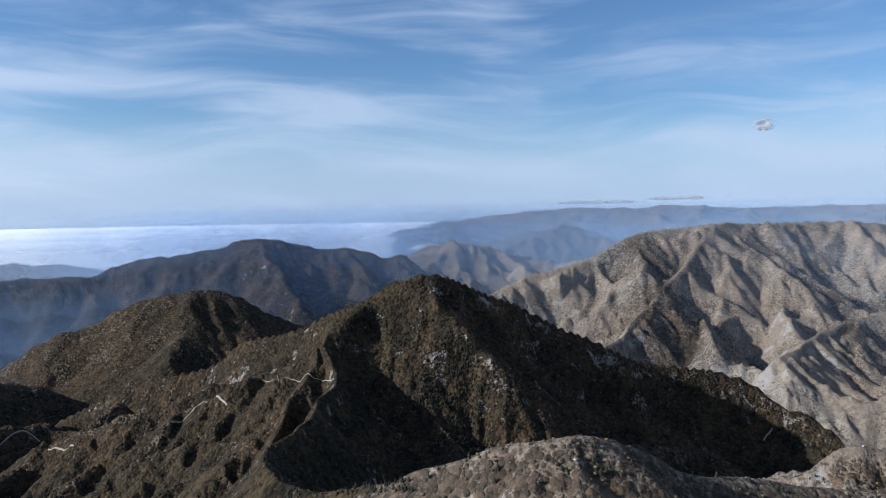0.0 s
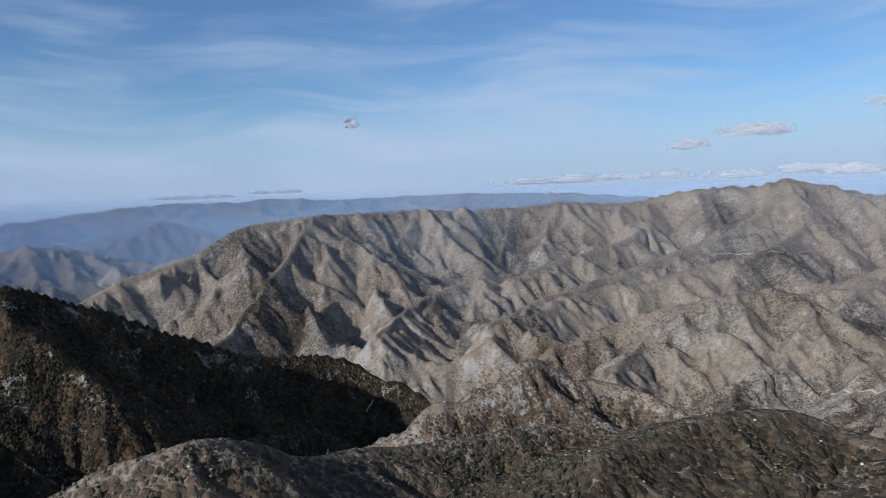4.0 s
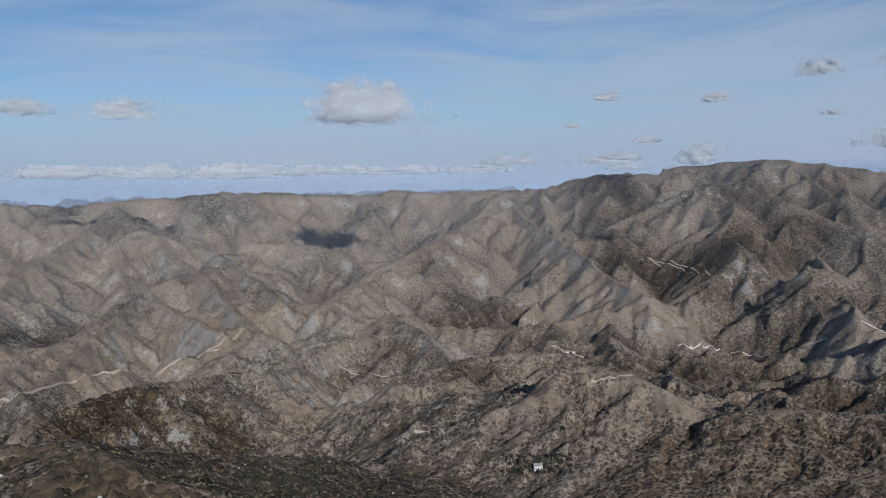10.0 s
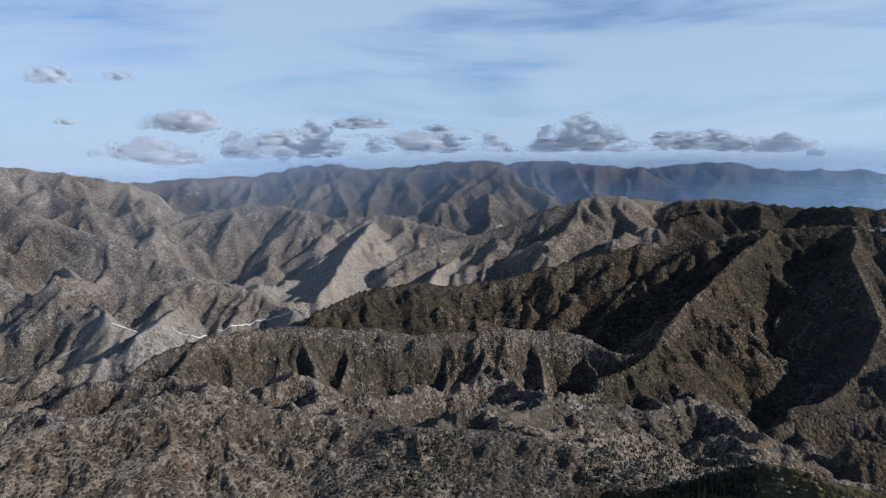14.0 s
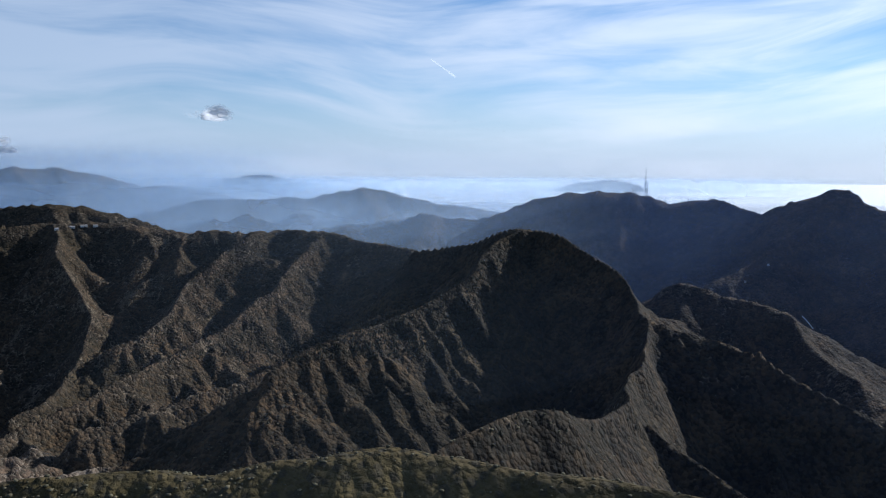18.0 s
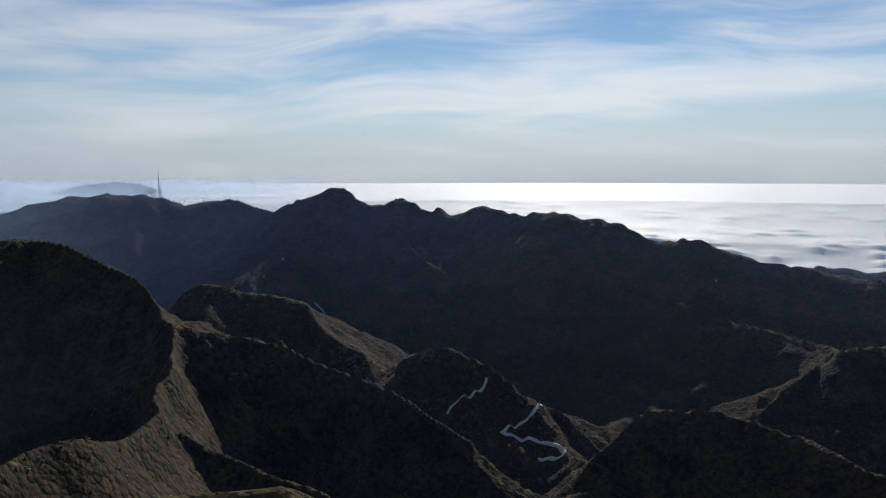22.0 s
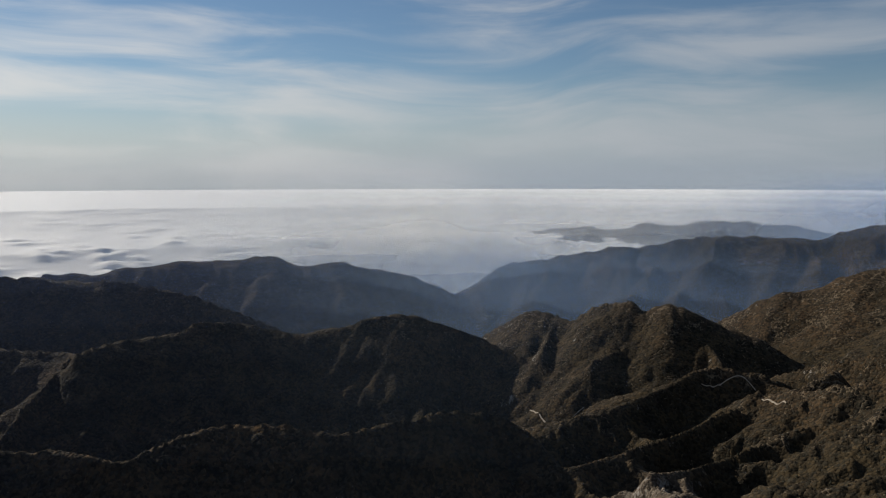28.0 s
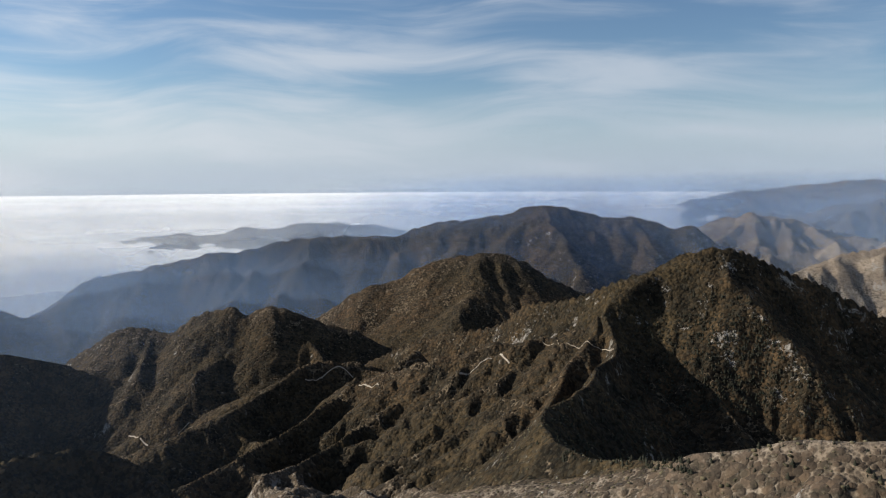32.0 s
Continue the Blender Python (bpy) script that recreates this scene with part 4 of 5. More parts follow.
def slopes():
    """The fall of the ground along x and y."""
    dr = np.gradient(Z, axis=0) / np.gradient(RR, axis=0)
    da = (np.roll(Z, -1, 1) - np.roll(Z, 1, 1)) / (2 * radians(AZ_STEP) * RR)
    return -dr * np.sin(AZ) - da * np.cos(AZ), dr * np.cos(AZ) - da * np.sin(AZ)


def ribs(lam, depth, seed, far):
    """Cut fine ribs about lam apart down the fall of the ground, out to the range far."""
    gx, gy = (blur(g, max(2, round(lam / 9))) for g in slopes())
    g = np.hypot(gx, gy) + 1e-4
    part = np.nonzero((RR.ravel() > lam * 6) & (RR.ravel() < far))[0]
    x, y = X.ravel()[part] / lam, Y.ravel()[part] / lam
    x, y = (x + 0.4 * grad_noise(x * 0.7, y * 0.7, seed + 40)).astype(np.float32), (y + 0.4 * grad_noise(x * 0.7, y * 0.7, seed + 41)).astype(np.float32)
    sx, sy = (-(gy / g).ravel()[part]).astype(np.float32), ((gx / g).ravel()[part]).astype(np.float32)
    ix, iy = np.floor(x), np.floor(y)
    jx, jy = ix.astype(np.int64), iy.astype(np.int64)
    c, s, w = np.zeros_like(x), np.zeros_like(x), np.zeros_like(x)
    for i in (-1, 0, 1):
        for j in (-1, 0, 1):
            h = ((jx + i) * 374761393 + (jy + j) * 668265263 + seed * 974634777) & 0x7FFFFFFF
            h = ((h ^ (h >> 13)) * 1274126177) & 0x7FFFFFFF
            vx = x - ix - i - (h & 1023).astype(np.float32) / 1024
            vy = y - iy - j - ((h >> 10) & 1023).astype(np.float32) / 1024
            k = np.exp(-2.2 * (vx * vx + vy * vy))
            ph = (vx * sx + vy * sy) * np.float32(5.6)
            c += k * np.cos(ph)
            s += k * np.sin(ph)
            w += k
    ang = np.abs(np.arctan2(s, c)) / np.float32(np.pi)
    clear = np.clip(np.hypot(c, s) / w * 1.6, 0, 1)
    fade = smooth(CREST.ravel()[part], 0, 0.8 * lam) * smooth(RR.ravel()[part], far, far * 0.7) * smooth(g.ravel()[part], 0.1, 0.45)
    Z.ravel()[part] -= lam * depth * clear * ang * fade * (1 - 0.6 * SOUTH.ravel()[part])


def blur(a, n):
    """A box blur over the polar grid."""
    for k in (n, n // 2 + 1):
        c = np.cumsum(np.concatenate([a[:, -k:], a, a[:, :k]], 1), 1)
        a = (c[:, 2 * k:] - c[:, :-2 * k])[:, :a.shape[1]] / (2 * k)
        p = np.concatenate([np.repeat(a[:1], k, 0), a, np.repeat(a[-1:], k, 0)], 0)
        c = np.cumsum(p, 0)
        a = (c[2 * k:] - c[:-2 * k])[:a.shape[0]] / (2 * k)
    return a


broken()
FLOOR = Z - np.minimum(1.0 + 0.65 * CREST, 90.0)
drain(0.034, 0.7, 0.014, 61)
drain(0.016, 0.82, 0.0078, 62)
ribs(30.0, 0.15, 13, 2200)
ribs(14.0, 0.15, 14, 1400)
Z += grad_noise(X / 14, Y / 14, 26) * 0.6 * np.clip(RR / 600, 0.2, 1)
Z += grad_noise(X / 100, Y / 100, 54) * 12 * smooth(RR, 2300, 3300)
for lam, amp, seed in ((34, 0.9, 51), (15, 0.5, 52), (7, 0.3, 53)):
    Z += (np.abs(grad_noise(X / lam, Y / lam, seed)) * 2 - 0.4) * amp * np.clip(RR / 900, 0.3, 1.6) * (0.3 + 0.5 * smooth(CREST, 3, 40))


def settle(block=4):
    """Give cut-off scraps of a landform to the one that surrounds them."""
    small = OWNER[::block, ::block].copy()
    n, m = small.shape
    seen = np.zeros((n, m), np.int32)
    groups = []
    for i in range(n):
        for j in range(m):
            if seen[i, j]:
                continue
            who, mark = small[i, j], len(groups) + 1
            seen[i, j] = mark
            stack, cells, rim = [(i, j)], [], {}
            while stack:
                p, q = stack.pop()
                cells.append((p, q))
                for u, v in ((p + 1, q), (p - 1, q), (p, (q + 1) % m), (p, (q - 1) % m)):
                    if 0 <= u < n:
                        if small[u, v] == who:
                            if not seen[u, v]:
                                seen[u, v] = mark
                                stack.append((u, v))
                        else:
                            rim[small[u, v]] = rim.get(small[u, v], 0) + 1
            groups.append((who, cells, rim))
    best = {}
    for k, (who, cells, rim) in enumerate(groups):
        if who not in best or len(cells) > len(groups[best[who]][1]):
            best[who] = k
    for k, (who, cells, rim) in enumerate(groups):
        if best[who] != k and rim and who:
            to = max(rim, key=rim.get)
            for p, q in cells:
                small[p, q] = to
    return np.repeat(np.repeat(small, block, 0), block, 1)[:OWNER.shape[0], :OWNER.shape[1]]


# brush and rock carry relief shading in their colour: gullies darker, spines paler
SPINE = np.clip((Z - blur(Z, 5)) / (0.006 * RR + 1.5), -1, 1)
# valley floors: brush plus shade put into growth, darker on the backlit side
VALLEY = 0.3 + 0.55 * smooth(np.cos(AZ - radians(-235)), math.cos(radians(100)), math.cos(radians(70)))
DRY = smooth(np.cos(AZ - radians(-68)), math.cos(radians(74)), math.cos(radians(48)))
BARE = DRY * smooth(np.array([f[3] for f in FORMS])[OWNER], 0.6, 0.35)
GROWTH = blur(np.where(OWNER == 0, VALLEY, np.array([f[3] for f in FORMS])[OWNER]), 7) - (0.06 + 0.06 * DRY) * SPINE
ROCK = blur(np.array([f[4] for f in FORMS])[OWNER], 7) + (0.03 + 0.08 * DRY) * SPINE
GRIT = 0.75 * smooth(np.hypot(*(blur(g, 2) for g in slopes())), 0.3, 0.75) + 1.1 * grad_noise(X / 210, Y / 210, 91) + 0.7 * grad_noise(X / 75, Y / 75, 92) - 0.3
ROCK = ROCK + 0.55 * BARE * GRIT * smooth(RR, 450, 900)
GROWTH = GROWTH + BARE * (0.5 * grad_noise(X / 330, Y / 330, 93) + 0.16 - 0.2 * GRIT) * smooth(RR, 450, 900)
OWNER = settle()


def ground_z(bearing, r):
    """The ground's height at a bearing (degrees) and range."""
    j = (bearing % 360) / AZ_STEP
    i = float(np.interp(r, rr, np.arange(ROWS)))
    i0, j0 = min(int(i), ROWS - 2), int(j)
    fi, fj = i - i0, j - j0
    n = len(az)
    a = Z[i0, j0 % n] * (1 - fj) + Z[i0, (j0 + 1) % n] * fj
    b = Z[i0 + 1, j0 % n] * (1 - fj) + Z[i0 + 1, (j0 + 1) % n] * fj
    return EYE + a * (1 - fi) + b * fi


def build_terrain():
    n = len(az)
    V = np.stack([X, Y, Z + EYE], -1).reshape(-1, 3)
    i, j = np.meshgrid(np.arange(ROWS - 1), np.arange(n), indexing="ij")
    a, b = i * n + j, i * n + (j + 1) % n
    F = np.stack([a, b, b + n, a + n], -1).reshape(-1, 4)
    own = OWNER[:-1].ravel()
    for k, (name, label, category, growth, rock) in enumerate(FORMS):
        f = F[own == k]
        if not len(f):
            continue
        used, inv = np.unique(f, return_inverse=True)
        me = bpy.data.meshes.new(name)
        me.vertices.add(len(used))
        me.vertices.foreach_set("co", V[used].astype(np.float32).ravel())
        me.loops.add(len(f) * 4)
        me.loops.foreach_set("vertex_index", inv.reshape(-1).astype(np.int32))
        me.polygons.add(len(f))
        me.polygons.foreach_set("loop_start", np.arange(0, len(f) * 4, 4, dtype=np.int32))
        me.update(calc_edges=True)
        me.polygons.foreach_set("use_smooth", np.ones(len(f), bool))
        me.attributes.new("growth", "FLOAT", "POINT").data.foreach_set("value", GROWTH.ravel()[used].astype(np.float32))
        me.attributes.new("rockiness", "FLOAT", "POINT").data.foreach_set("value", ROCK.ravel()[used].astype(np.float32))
        me.materials.append(SLOPE)
        tagged(new(name, me), label, category, kind="structure" if k == 0 else "")


build_terrain()


# ---- marine layer and haze ----
def cloud_sea():
    a = np.radians(np.arange(-200, 12, 0.5) - 170)
    r = np.geomspace(1900, 4850, 260)
    A, R = np.meshgrid(a, r)
    el = np.interp(R, [1900, 2300, 2700, 3300, 4000, 4850], [-16.0, -13.0, -9.5, -5.2, -2.3, -0.97])
    x, y = -np.sin(A) * R, np.cos(A) * R
    z = R * np.tan(np.radians(el))
    puff = smooth(grad_noise(x / 160, y / 160, 33), -0.25, 0.3) * (np.abs(grad_noise(x / 85, y / 85, 31)) * 24 + np.abs(grad_noise(x / 36, y / 36, 32)) * 12)
    z = z + (puff - 8) * smooth(R, 4600, 3000)
    n, m = A.shape
    V = np.stack([x, y, z + EYE], -1).reshape(-1, 3)
    i, j = np.meshgrid(np.arange(n - 1), np.arange(m - 1), indexing="ij")
    q = i * m + j
    me = bpy.data.meshes.new("sea_of_clouds")
    me.from_pydata(V.tolist(), [], np.stack([q, q + 1, q + m + 1, q + m], -1).reshape(-1, 4).tolist())
    me.polygons.foreach_set("use_smooth", np.ones(len(me.polygons), bool))
    me.materials.append(DECK)
    return tagged(new("sea_of_clouds", me), "bright white sea of low clouds filling the basin", "clouds", kind="structure")


cloud_sea()
# bearing, sheet colour there: darkened towards the sun to stand in for uneven scatter
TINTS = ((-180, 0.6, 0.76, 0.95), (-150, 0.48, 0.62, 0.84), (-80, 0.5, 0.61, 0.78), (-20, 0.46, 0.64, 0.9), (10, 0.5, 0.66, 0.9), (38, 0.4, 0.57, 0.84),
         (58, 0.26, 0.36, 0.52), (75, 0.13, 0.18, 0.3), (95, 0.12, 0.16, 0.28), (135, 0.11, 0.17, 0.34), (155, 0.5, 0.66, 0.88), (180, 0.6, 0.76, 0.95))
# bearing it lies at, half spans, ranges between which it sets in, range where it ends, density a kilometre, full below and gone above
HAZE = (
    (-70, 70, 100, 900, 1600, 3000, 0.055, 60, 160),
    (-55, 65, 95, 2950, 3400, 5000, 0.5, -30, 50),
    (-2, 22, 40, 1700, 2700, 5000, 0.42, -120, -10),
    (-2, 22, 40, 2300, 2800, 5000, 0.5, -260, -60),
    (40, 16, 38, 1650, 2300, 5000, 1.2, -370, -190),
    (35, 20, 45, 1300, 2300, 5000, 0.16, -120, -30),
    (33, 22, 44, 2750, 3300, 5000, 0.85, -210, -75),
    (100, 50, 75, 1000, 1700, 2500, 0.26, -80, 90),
    # near sheets that lift the dark side, standing in for veiling glare
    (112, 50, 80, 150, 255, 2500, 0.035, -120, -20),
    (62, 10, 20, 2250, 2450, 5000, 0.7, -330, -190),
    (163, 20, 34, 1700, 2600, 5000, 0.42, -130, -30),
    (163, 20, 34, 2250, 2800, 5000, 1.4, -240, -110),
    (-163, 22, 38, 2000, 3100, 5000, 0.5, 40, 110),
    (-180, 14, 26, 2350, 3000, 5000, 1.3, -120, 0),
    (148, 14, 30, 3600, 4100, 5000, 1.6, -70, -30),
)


def haze_sheets():
    """Upright rings of tinted haze sheet, one behind the other."""
    rings = np.concatenate([[260.0, 450.0, 700.0], np.geomspace(1000, 4550, 22)])
    bearing = np.arange(-180, 180, 2.0)
    height = np.concatenate([np.arange(-540, 60, 24.0), np.arange(60, 340, 56.0)])
    B, H = np.meshgrid(bearing, height, indexing="ij")
    n, m = B.shape
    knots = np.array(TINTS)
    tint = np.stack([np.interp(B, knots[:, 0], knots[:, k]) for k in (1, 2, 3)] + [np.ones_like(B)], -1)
    i, j = np.meshgrid(np.arange(n), np.arange(m - 1), indexing="ij")
    a, b = i * m + j, (i + 1) % n * m + j
    F = np.stack([a, b, b + 1, a + 1], -1).reshape(-1, 4)
    for k, r in enumerate(rings):
        gap = (rings[min(k + 1, len(rings) - 1)] - rings[max(k - 1, 0)]) / 2000 * (2 if k in (0, len(rings) - 1) else 1)
        sigma = np.zeros_like(B)
        for centre, inner, outer, r0, r1, end, dense, low, high in HAZE:
            off = np.abs((B - centre + 180) % 360 - 180)
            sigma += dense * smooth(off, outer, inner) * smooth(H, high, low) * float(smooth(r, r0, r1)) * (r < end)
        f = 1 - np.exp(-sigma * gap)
        # far sheets on the sunward side take a pale tint instead
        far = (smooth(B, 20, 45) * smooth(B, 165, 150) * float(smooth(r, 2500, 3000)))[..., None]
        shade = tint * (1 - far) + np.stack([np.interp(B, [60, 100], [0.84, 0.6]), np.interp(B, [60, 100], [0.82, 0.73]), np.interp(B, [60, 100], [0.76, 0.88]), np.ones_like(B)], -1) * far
        keep = F[(f.ravel()[F] > 0.0015).any(1)]
        if not len(keep):
            continue
        used, inv = np.unique(keep, return_inverse=True)
        V = np.stack([-np.sin(np.radians(B)) * r, np.cos(np.radians(B)) * r, H + EYE], -1).reshape(-1, 3)[used]
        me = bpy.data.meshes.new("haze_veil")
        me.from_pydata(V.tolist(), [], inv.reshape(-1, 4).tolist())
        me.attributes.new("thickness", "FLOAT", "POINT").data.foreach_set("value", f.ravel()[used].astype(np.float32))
        me.attributes.new("haze_tint", "FLOAT_COLOR", "POINT").data.foreach_set("color", shade.reshape(-1, 4)[used].astype(np.float32).ravel())
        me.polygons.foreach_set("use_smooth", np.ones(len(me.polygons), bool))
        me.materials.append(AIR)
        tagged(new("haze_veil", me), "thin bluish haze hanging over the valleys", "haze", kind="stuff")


scene.cycles.transparent_max_bounces = 64
haze_sheets()


# ---- clouds ----
def make_cloud():
    """Soft vapour: thick at the heart of each cloud, torn by noise towards its rim."""
    m, t = material("cloud_vapour")
    node, feed, op, vec, fbm, ramp, mix = chain(t)
    co = node("ShaderNodeTexCoord")
    geo = node("ShaderNodeNewGeometry")
    # the cloud's own axes: x along it, z up; the rim lies at 1
    flat = vec("LENGTH", vec("MULTIPLY", co.outputs["Object"], (1, 0, 1)))
    pos = geo.outputs["Position"]
    torn = op("ADD", op("MULTIPLY", fbm(pos, 0.0075, 6, 0.52, 0.3), 0.88), op("MULTIPLY", fbm(pos, 0.05, 3, 0.55), 0.12))
    body = op("ADD", op("SUBTRACT", 0.68, op("POWER", flat, 1.4)), op("MULTIPLY", op("SUBTRACT", torn, 0.5), 2.6))
    side = node("ShaderNodeSeparateXYZ")
    feed(side, 0, co.outputs["Object"])
    body = op("SUBTRACT", body, ramp(side.outputs["Z"], -0.22, -0.55, 0.0, 0.5))
    f = op("MULTIPLY", ramp(body, -0.02, 0.55), 0.96)
    clear, di, tl = node("ShaderNodeBsdfTransparent"), node("ShaderNodeBsdfDiffuse"), node("ShaderNodeBsdfTranslucent")
    bump = node("ShaderNodeBump")
    feed(bump, "Strength", 0.55), feed(bump, "Distance", 45.0), feed(bump, "Height", fbm(pos, 0.007, 1.5, 0.4))
    feed(di, "Normal", bump.outputs[0]), feed(tl, "Normal", bump.outputs[0])
    feed(di, "Color", (0.6, 0.6, 0.61, 1)), feed(tl, "Color", (0.95, 0.94, 0.94, 1))
    a, b, out = node("ShaderNodeMixShader"), node("ShaderNodeMixShader"), node("ShaderNodeOutputMaterial")
    feed(a, 0, 0.6), feed(a, 1, di.outputs[0]), feed(a, 2, tl.outputs[0])
    feed(b, 0, f), feed(b, 1, clear.outputs[0]), feed(b, 2, a.outputs[0])
    t.links.new(b.outputs[0], out.inputs[0])
    return m


VAPOUR = make_cloud()


def cloud(bearing, el, r, half, tall):
    """One cumulus: a billowing front sheet with a flat base, its long axis across the bearing."""
    bm = bmesh.new()
    bmesh.ops.create_icosphere(bm, subdivisions=4, radius=1.0)
    bmesh.ops.delete(bm, geom=[v for v in bm.verts if v.co.y > 0.02], context="VERTS")
    for v in bm.verts:
        p = Vector((v.co.x * half, v.co.y * tall, v.co.z * tall)) / max(tall, 12.0)
        at = Vector((bearing, el, r))
        billow = 1 - abs(noise.noise(p * 1.6 + at)) * 1.3 - abs(noise.noise(p * 3.7 + at)) * 0.7
        v.co.y *= 0.6 + 0.55 * billow
        if v.co.z < -0.3:
            v.co.z = -0.3 + (v.co.z + 0.3) * 0.5
    bm.normal_update()
    me = bpy.data.meshes.new("cloud")
    bm.to_mesh(me)
    bm.free()
    me.polygons.foreach_set("use_smooth", np.ones(len(me.polygons), bool))
    me.materials.append(VAPOUR)
    ob = new("cloud", me)
    ob.matrix_world = Matrix.Translation(place(bearing, el, r)) @ pose(0, 0, 0, 0, 0, bearing) @ Matrix.Diagonal((half * 1.15, tall * 1.2 if r > 4300 or bearing > -130 else max(tall * 1.2, half * 0.6), tall * 1.12, 1))
    return ob


# bearing, height angle, range, half length, half height
for row in (
    (-89.44, 5.27, 1900, 209, 94),
    (-70.32, 5.08, 2000, 170, 52),
    (-63.27, 5.2, 2080, 119, 46),
    (-54.37, 3.85, 2700, 173, 39),
    (-54.48, 3.8, 2800, 135, 35),
    (-49.26, 3.04, 2900, 106, 30),
    (-23.57, 5.69, 3500, 62, 48),
    (-108.09, 5.84, 2500, 69, 26),
    (-104.93, 3.56, 2600, 41, 16),
    (-110.49, 2.29, 2600, 60, 16),
    (-122.27, 6.65, 1480, 52, 32),
    (-126.5, 6.97, 1480, 42, 21),
    (-131.39, 3.76, 2000, 102, 42),
    (-123.24, 3.75, 2600, 41, 19),
    (-107.45, 5.62, 2400, 77, 25),
    (-115.63, 5.17, 2400, 66, 27),
    (-131.47, 3.77, 2100, 134, 46),
    (-138.56, 1.98, 3500, 401, 109),
    (-144.8, 3.83, 3300, 197, 48),
    (-140.62, 3.26, 3300, 136, 68),
    (-149.52, 2.2, 3700, 441, 96),
    (-150.43, 3.52, 3400, 109, 28),
    (-161.64, 2.96, 3900, 268, 111),
    (-160.74, 1.99, 4000, 440, 75),
    (-170.07, 2.08, 4000, 330, 83),
    (-175.59, 1.83, 4100, 207, 72),
    (-178.26, 1.24, 4200, 77, 30),
    (-128.9, 1.38, 3300, 242, 79),
    (-114.85, 0.99, 3900, 161, 77),
    (-126.89, 1.61, 3800, 209, 67),
    (-113.94, 0.87, 3600, 99, 63),
    (-108.36, 1.11, 3600, 181, 37),
    (-100.16, 1.01, 3800, 209, 51),
    (-191.9, 4.04, 3000, 104, 50),
    (-37.33, 0.79, 4350, 259, 32),
    (-41.73, 0.81, 4350, 239, 41),
    (-47.58, 0.85, 4350, 299, 41),
    (-53.48, 0.71, 4350, 239, 45),
    (-57.53, 0.9, 4350, 239, 41),
    (-61.49, 0.73, 4350, 299, 41),
    (-66.61, 0.6, 4350, 319, 45),
    (-72.24, 0.51, 4350, 399, 59),
    (-77.82, 0.41, 4350, 399, 59),
    (-66.7, 0.82, 4350, 399, 54),
    (-72.72, 0.79, 4350, 359, 54),
    (-78.97, 0.71, 4350, 399, 59),
    (-84.86, 0.54, 4350, 359, 50),
    (-91.59, 0.42, 4350, 399, 45),
    (-97.66, 0.32, 4350, 279, 41),
    (-61.79, 0.66, 4350, 319, 45),
    (-107.18, 0.81, 4350, 239, 41),
    (-109.29, 0.28, 4350, 199, 32),
    (-11.23, 0.42, 4350, 299, 18),
    (-17.79, 0.64, 4350, 239, 18),
    (-39.32, 0.68, 4350, 339, 23),
    (-46.38, 0.82, 4350, 359, 32),
):
    big = row[3] > 60
    text = "grey-bottomed drifting cumulus cloud" if big else "small torn scrap of grey-white cloud"
    text = "thin white cloud in the bank along the horizon" if row[2] > 4300 else text
    tagged(cloud(*row), text, "cloud", "clouds over the mountains")


# ---- roads and tracks ----
def on_ground(bearing, el, start=190.0):
    """The range at which a sight line at this bearing and height angle first meets the ground."""
    j = (bearing % 360) / AZ_STEP
    j0, fj = int(j) % len(az), j - int(j)
    col = Z[:, j0] * (1 - fj) + Z[:, (j0 + 1) % len(az)] * fj
    over = col - rr * math.tan(radians(el))
    for i in range(1, ROWS):
        if rr[i] > start and over[i] >= 0:
            a, b = over[i - 1], over[i]
            return float(rr[i - 1] + (rr[i] - rr[i - 1]) * (-a / (b - a) if a < 0 else 0))
    return 0.0


def plain(name, colour, rough, spread_=0.25, scale=0.2):
    m, t = material(name)
    node, feed, op, vec, fbm, ramp, mix = chain(t)
    n = fbm(node("ShaderNodeNewGeometry").outputs["Position"], scale, 5, 0.65)
    lo, hi = tuple(c * (1 - spread_) for c in colour), tuple(min(1.0, c * (1 + spread_)) for c in colour)
    bs, out = node("ShaderNodeBsdfPrincipled"), node("ShaderNodeOutputMaterial")
    feed(bs, "Base Color", mix(n, lo, hi)), feed(bs, "Roughness", rough)
    t.links.new(bs.outputs[0], out.inputs[0])
    return m


ASPHALT = plain("sunlit_asphalt", (0.56, 0.52, 0.46), 0.5)
DIRT = plain("pale_dirt", (0.34, 0.285, 0.22), 0.95)
STEEL = plain("galvanised_steel", (0.3, 0.3, 0.31), 0.5)
WALL = plain("pale_wall", (0.6, 0.57, 0.52), 0.8)
ROOF = plain("dull_roof", (0.25, 0.22, 0.2), 0.8)


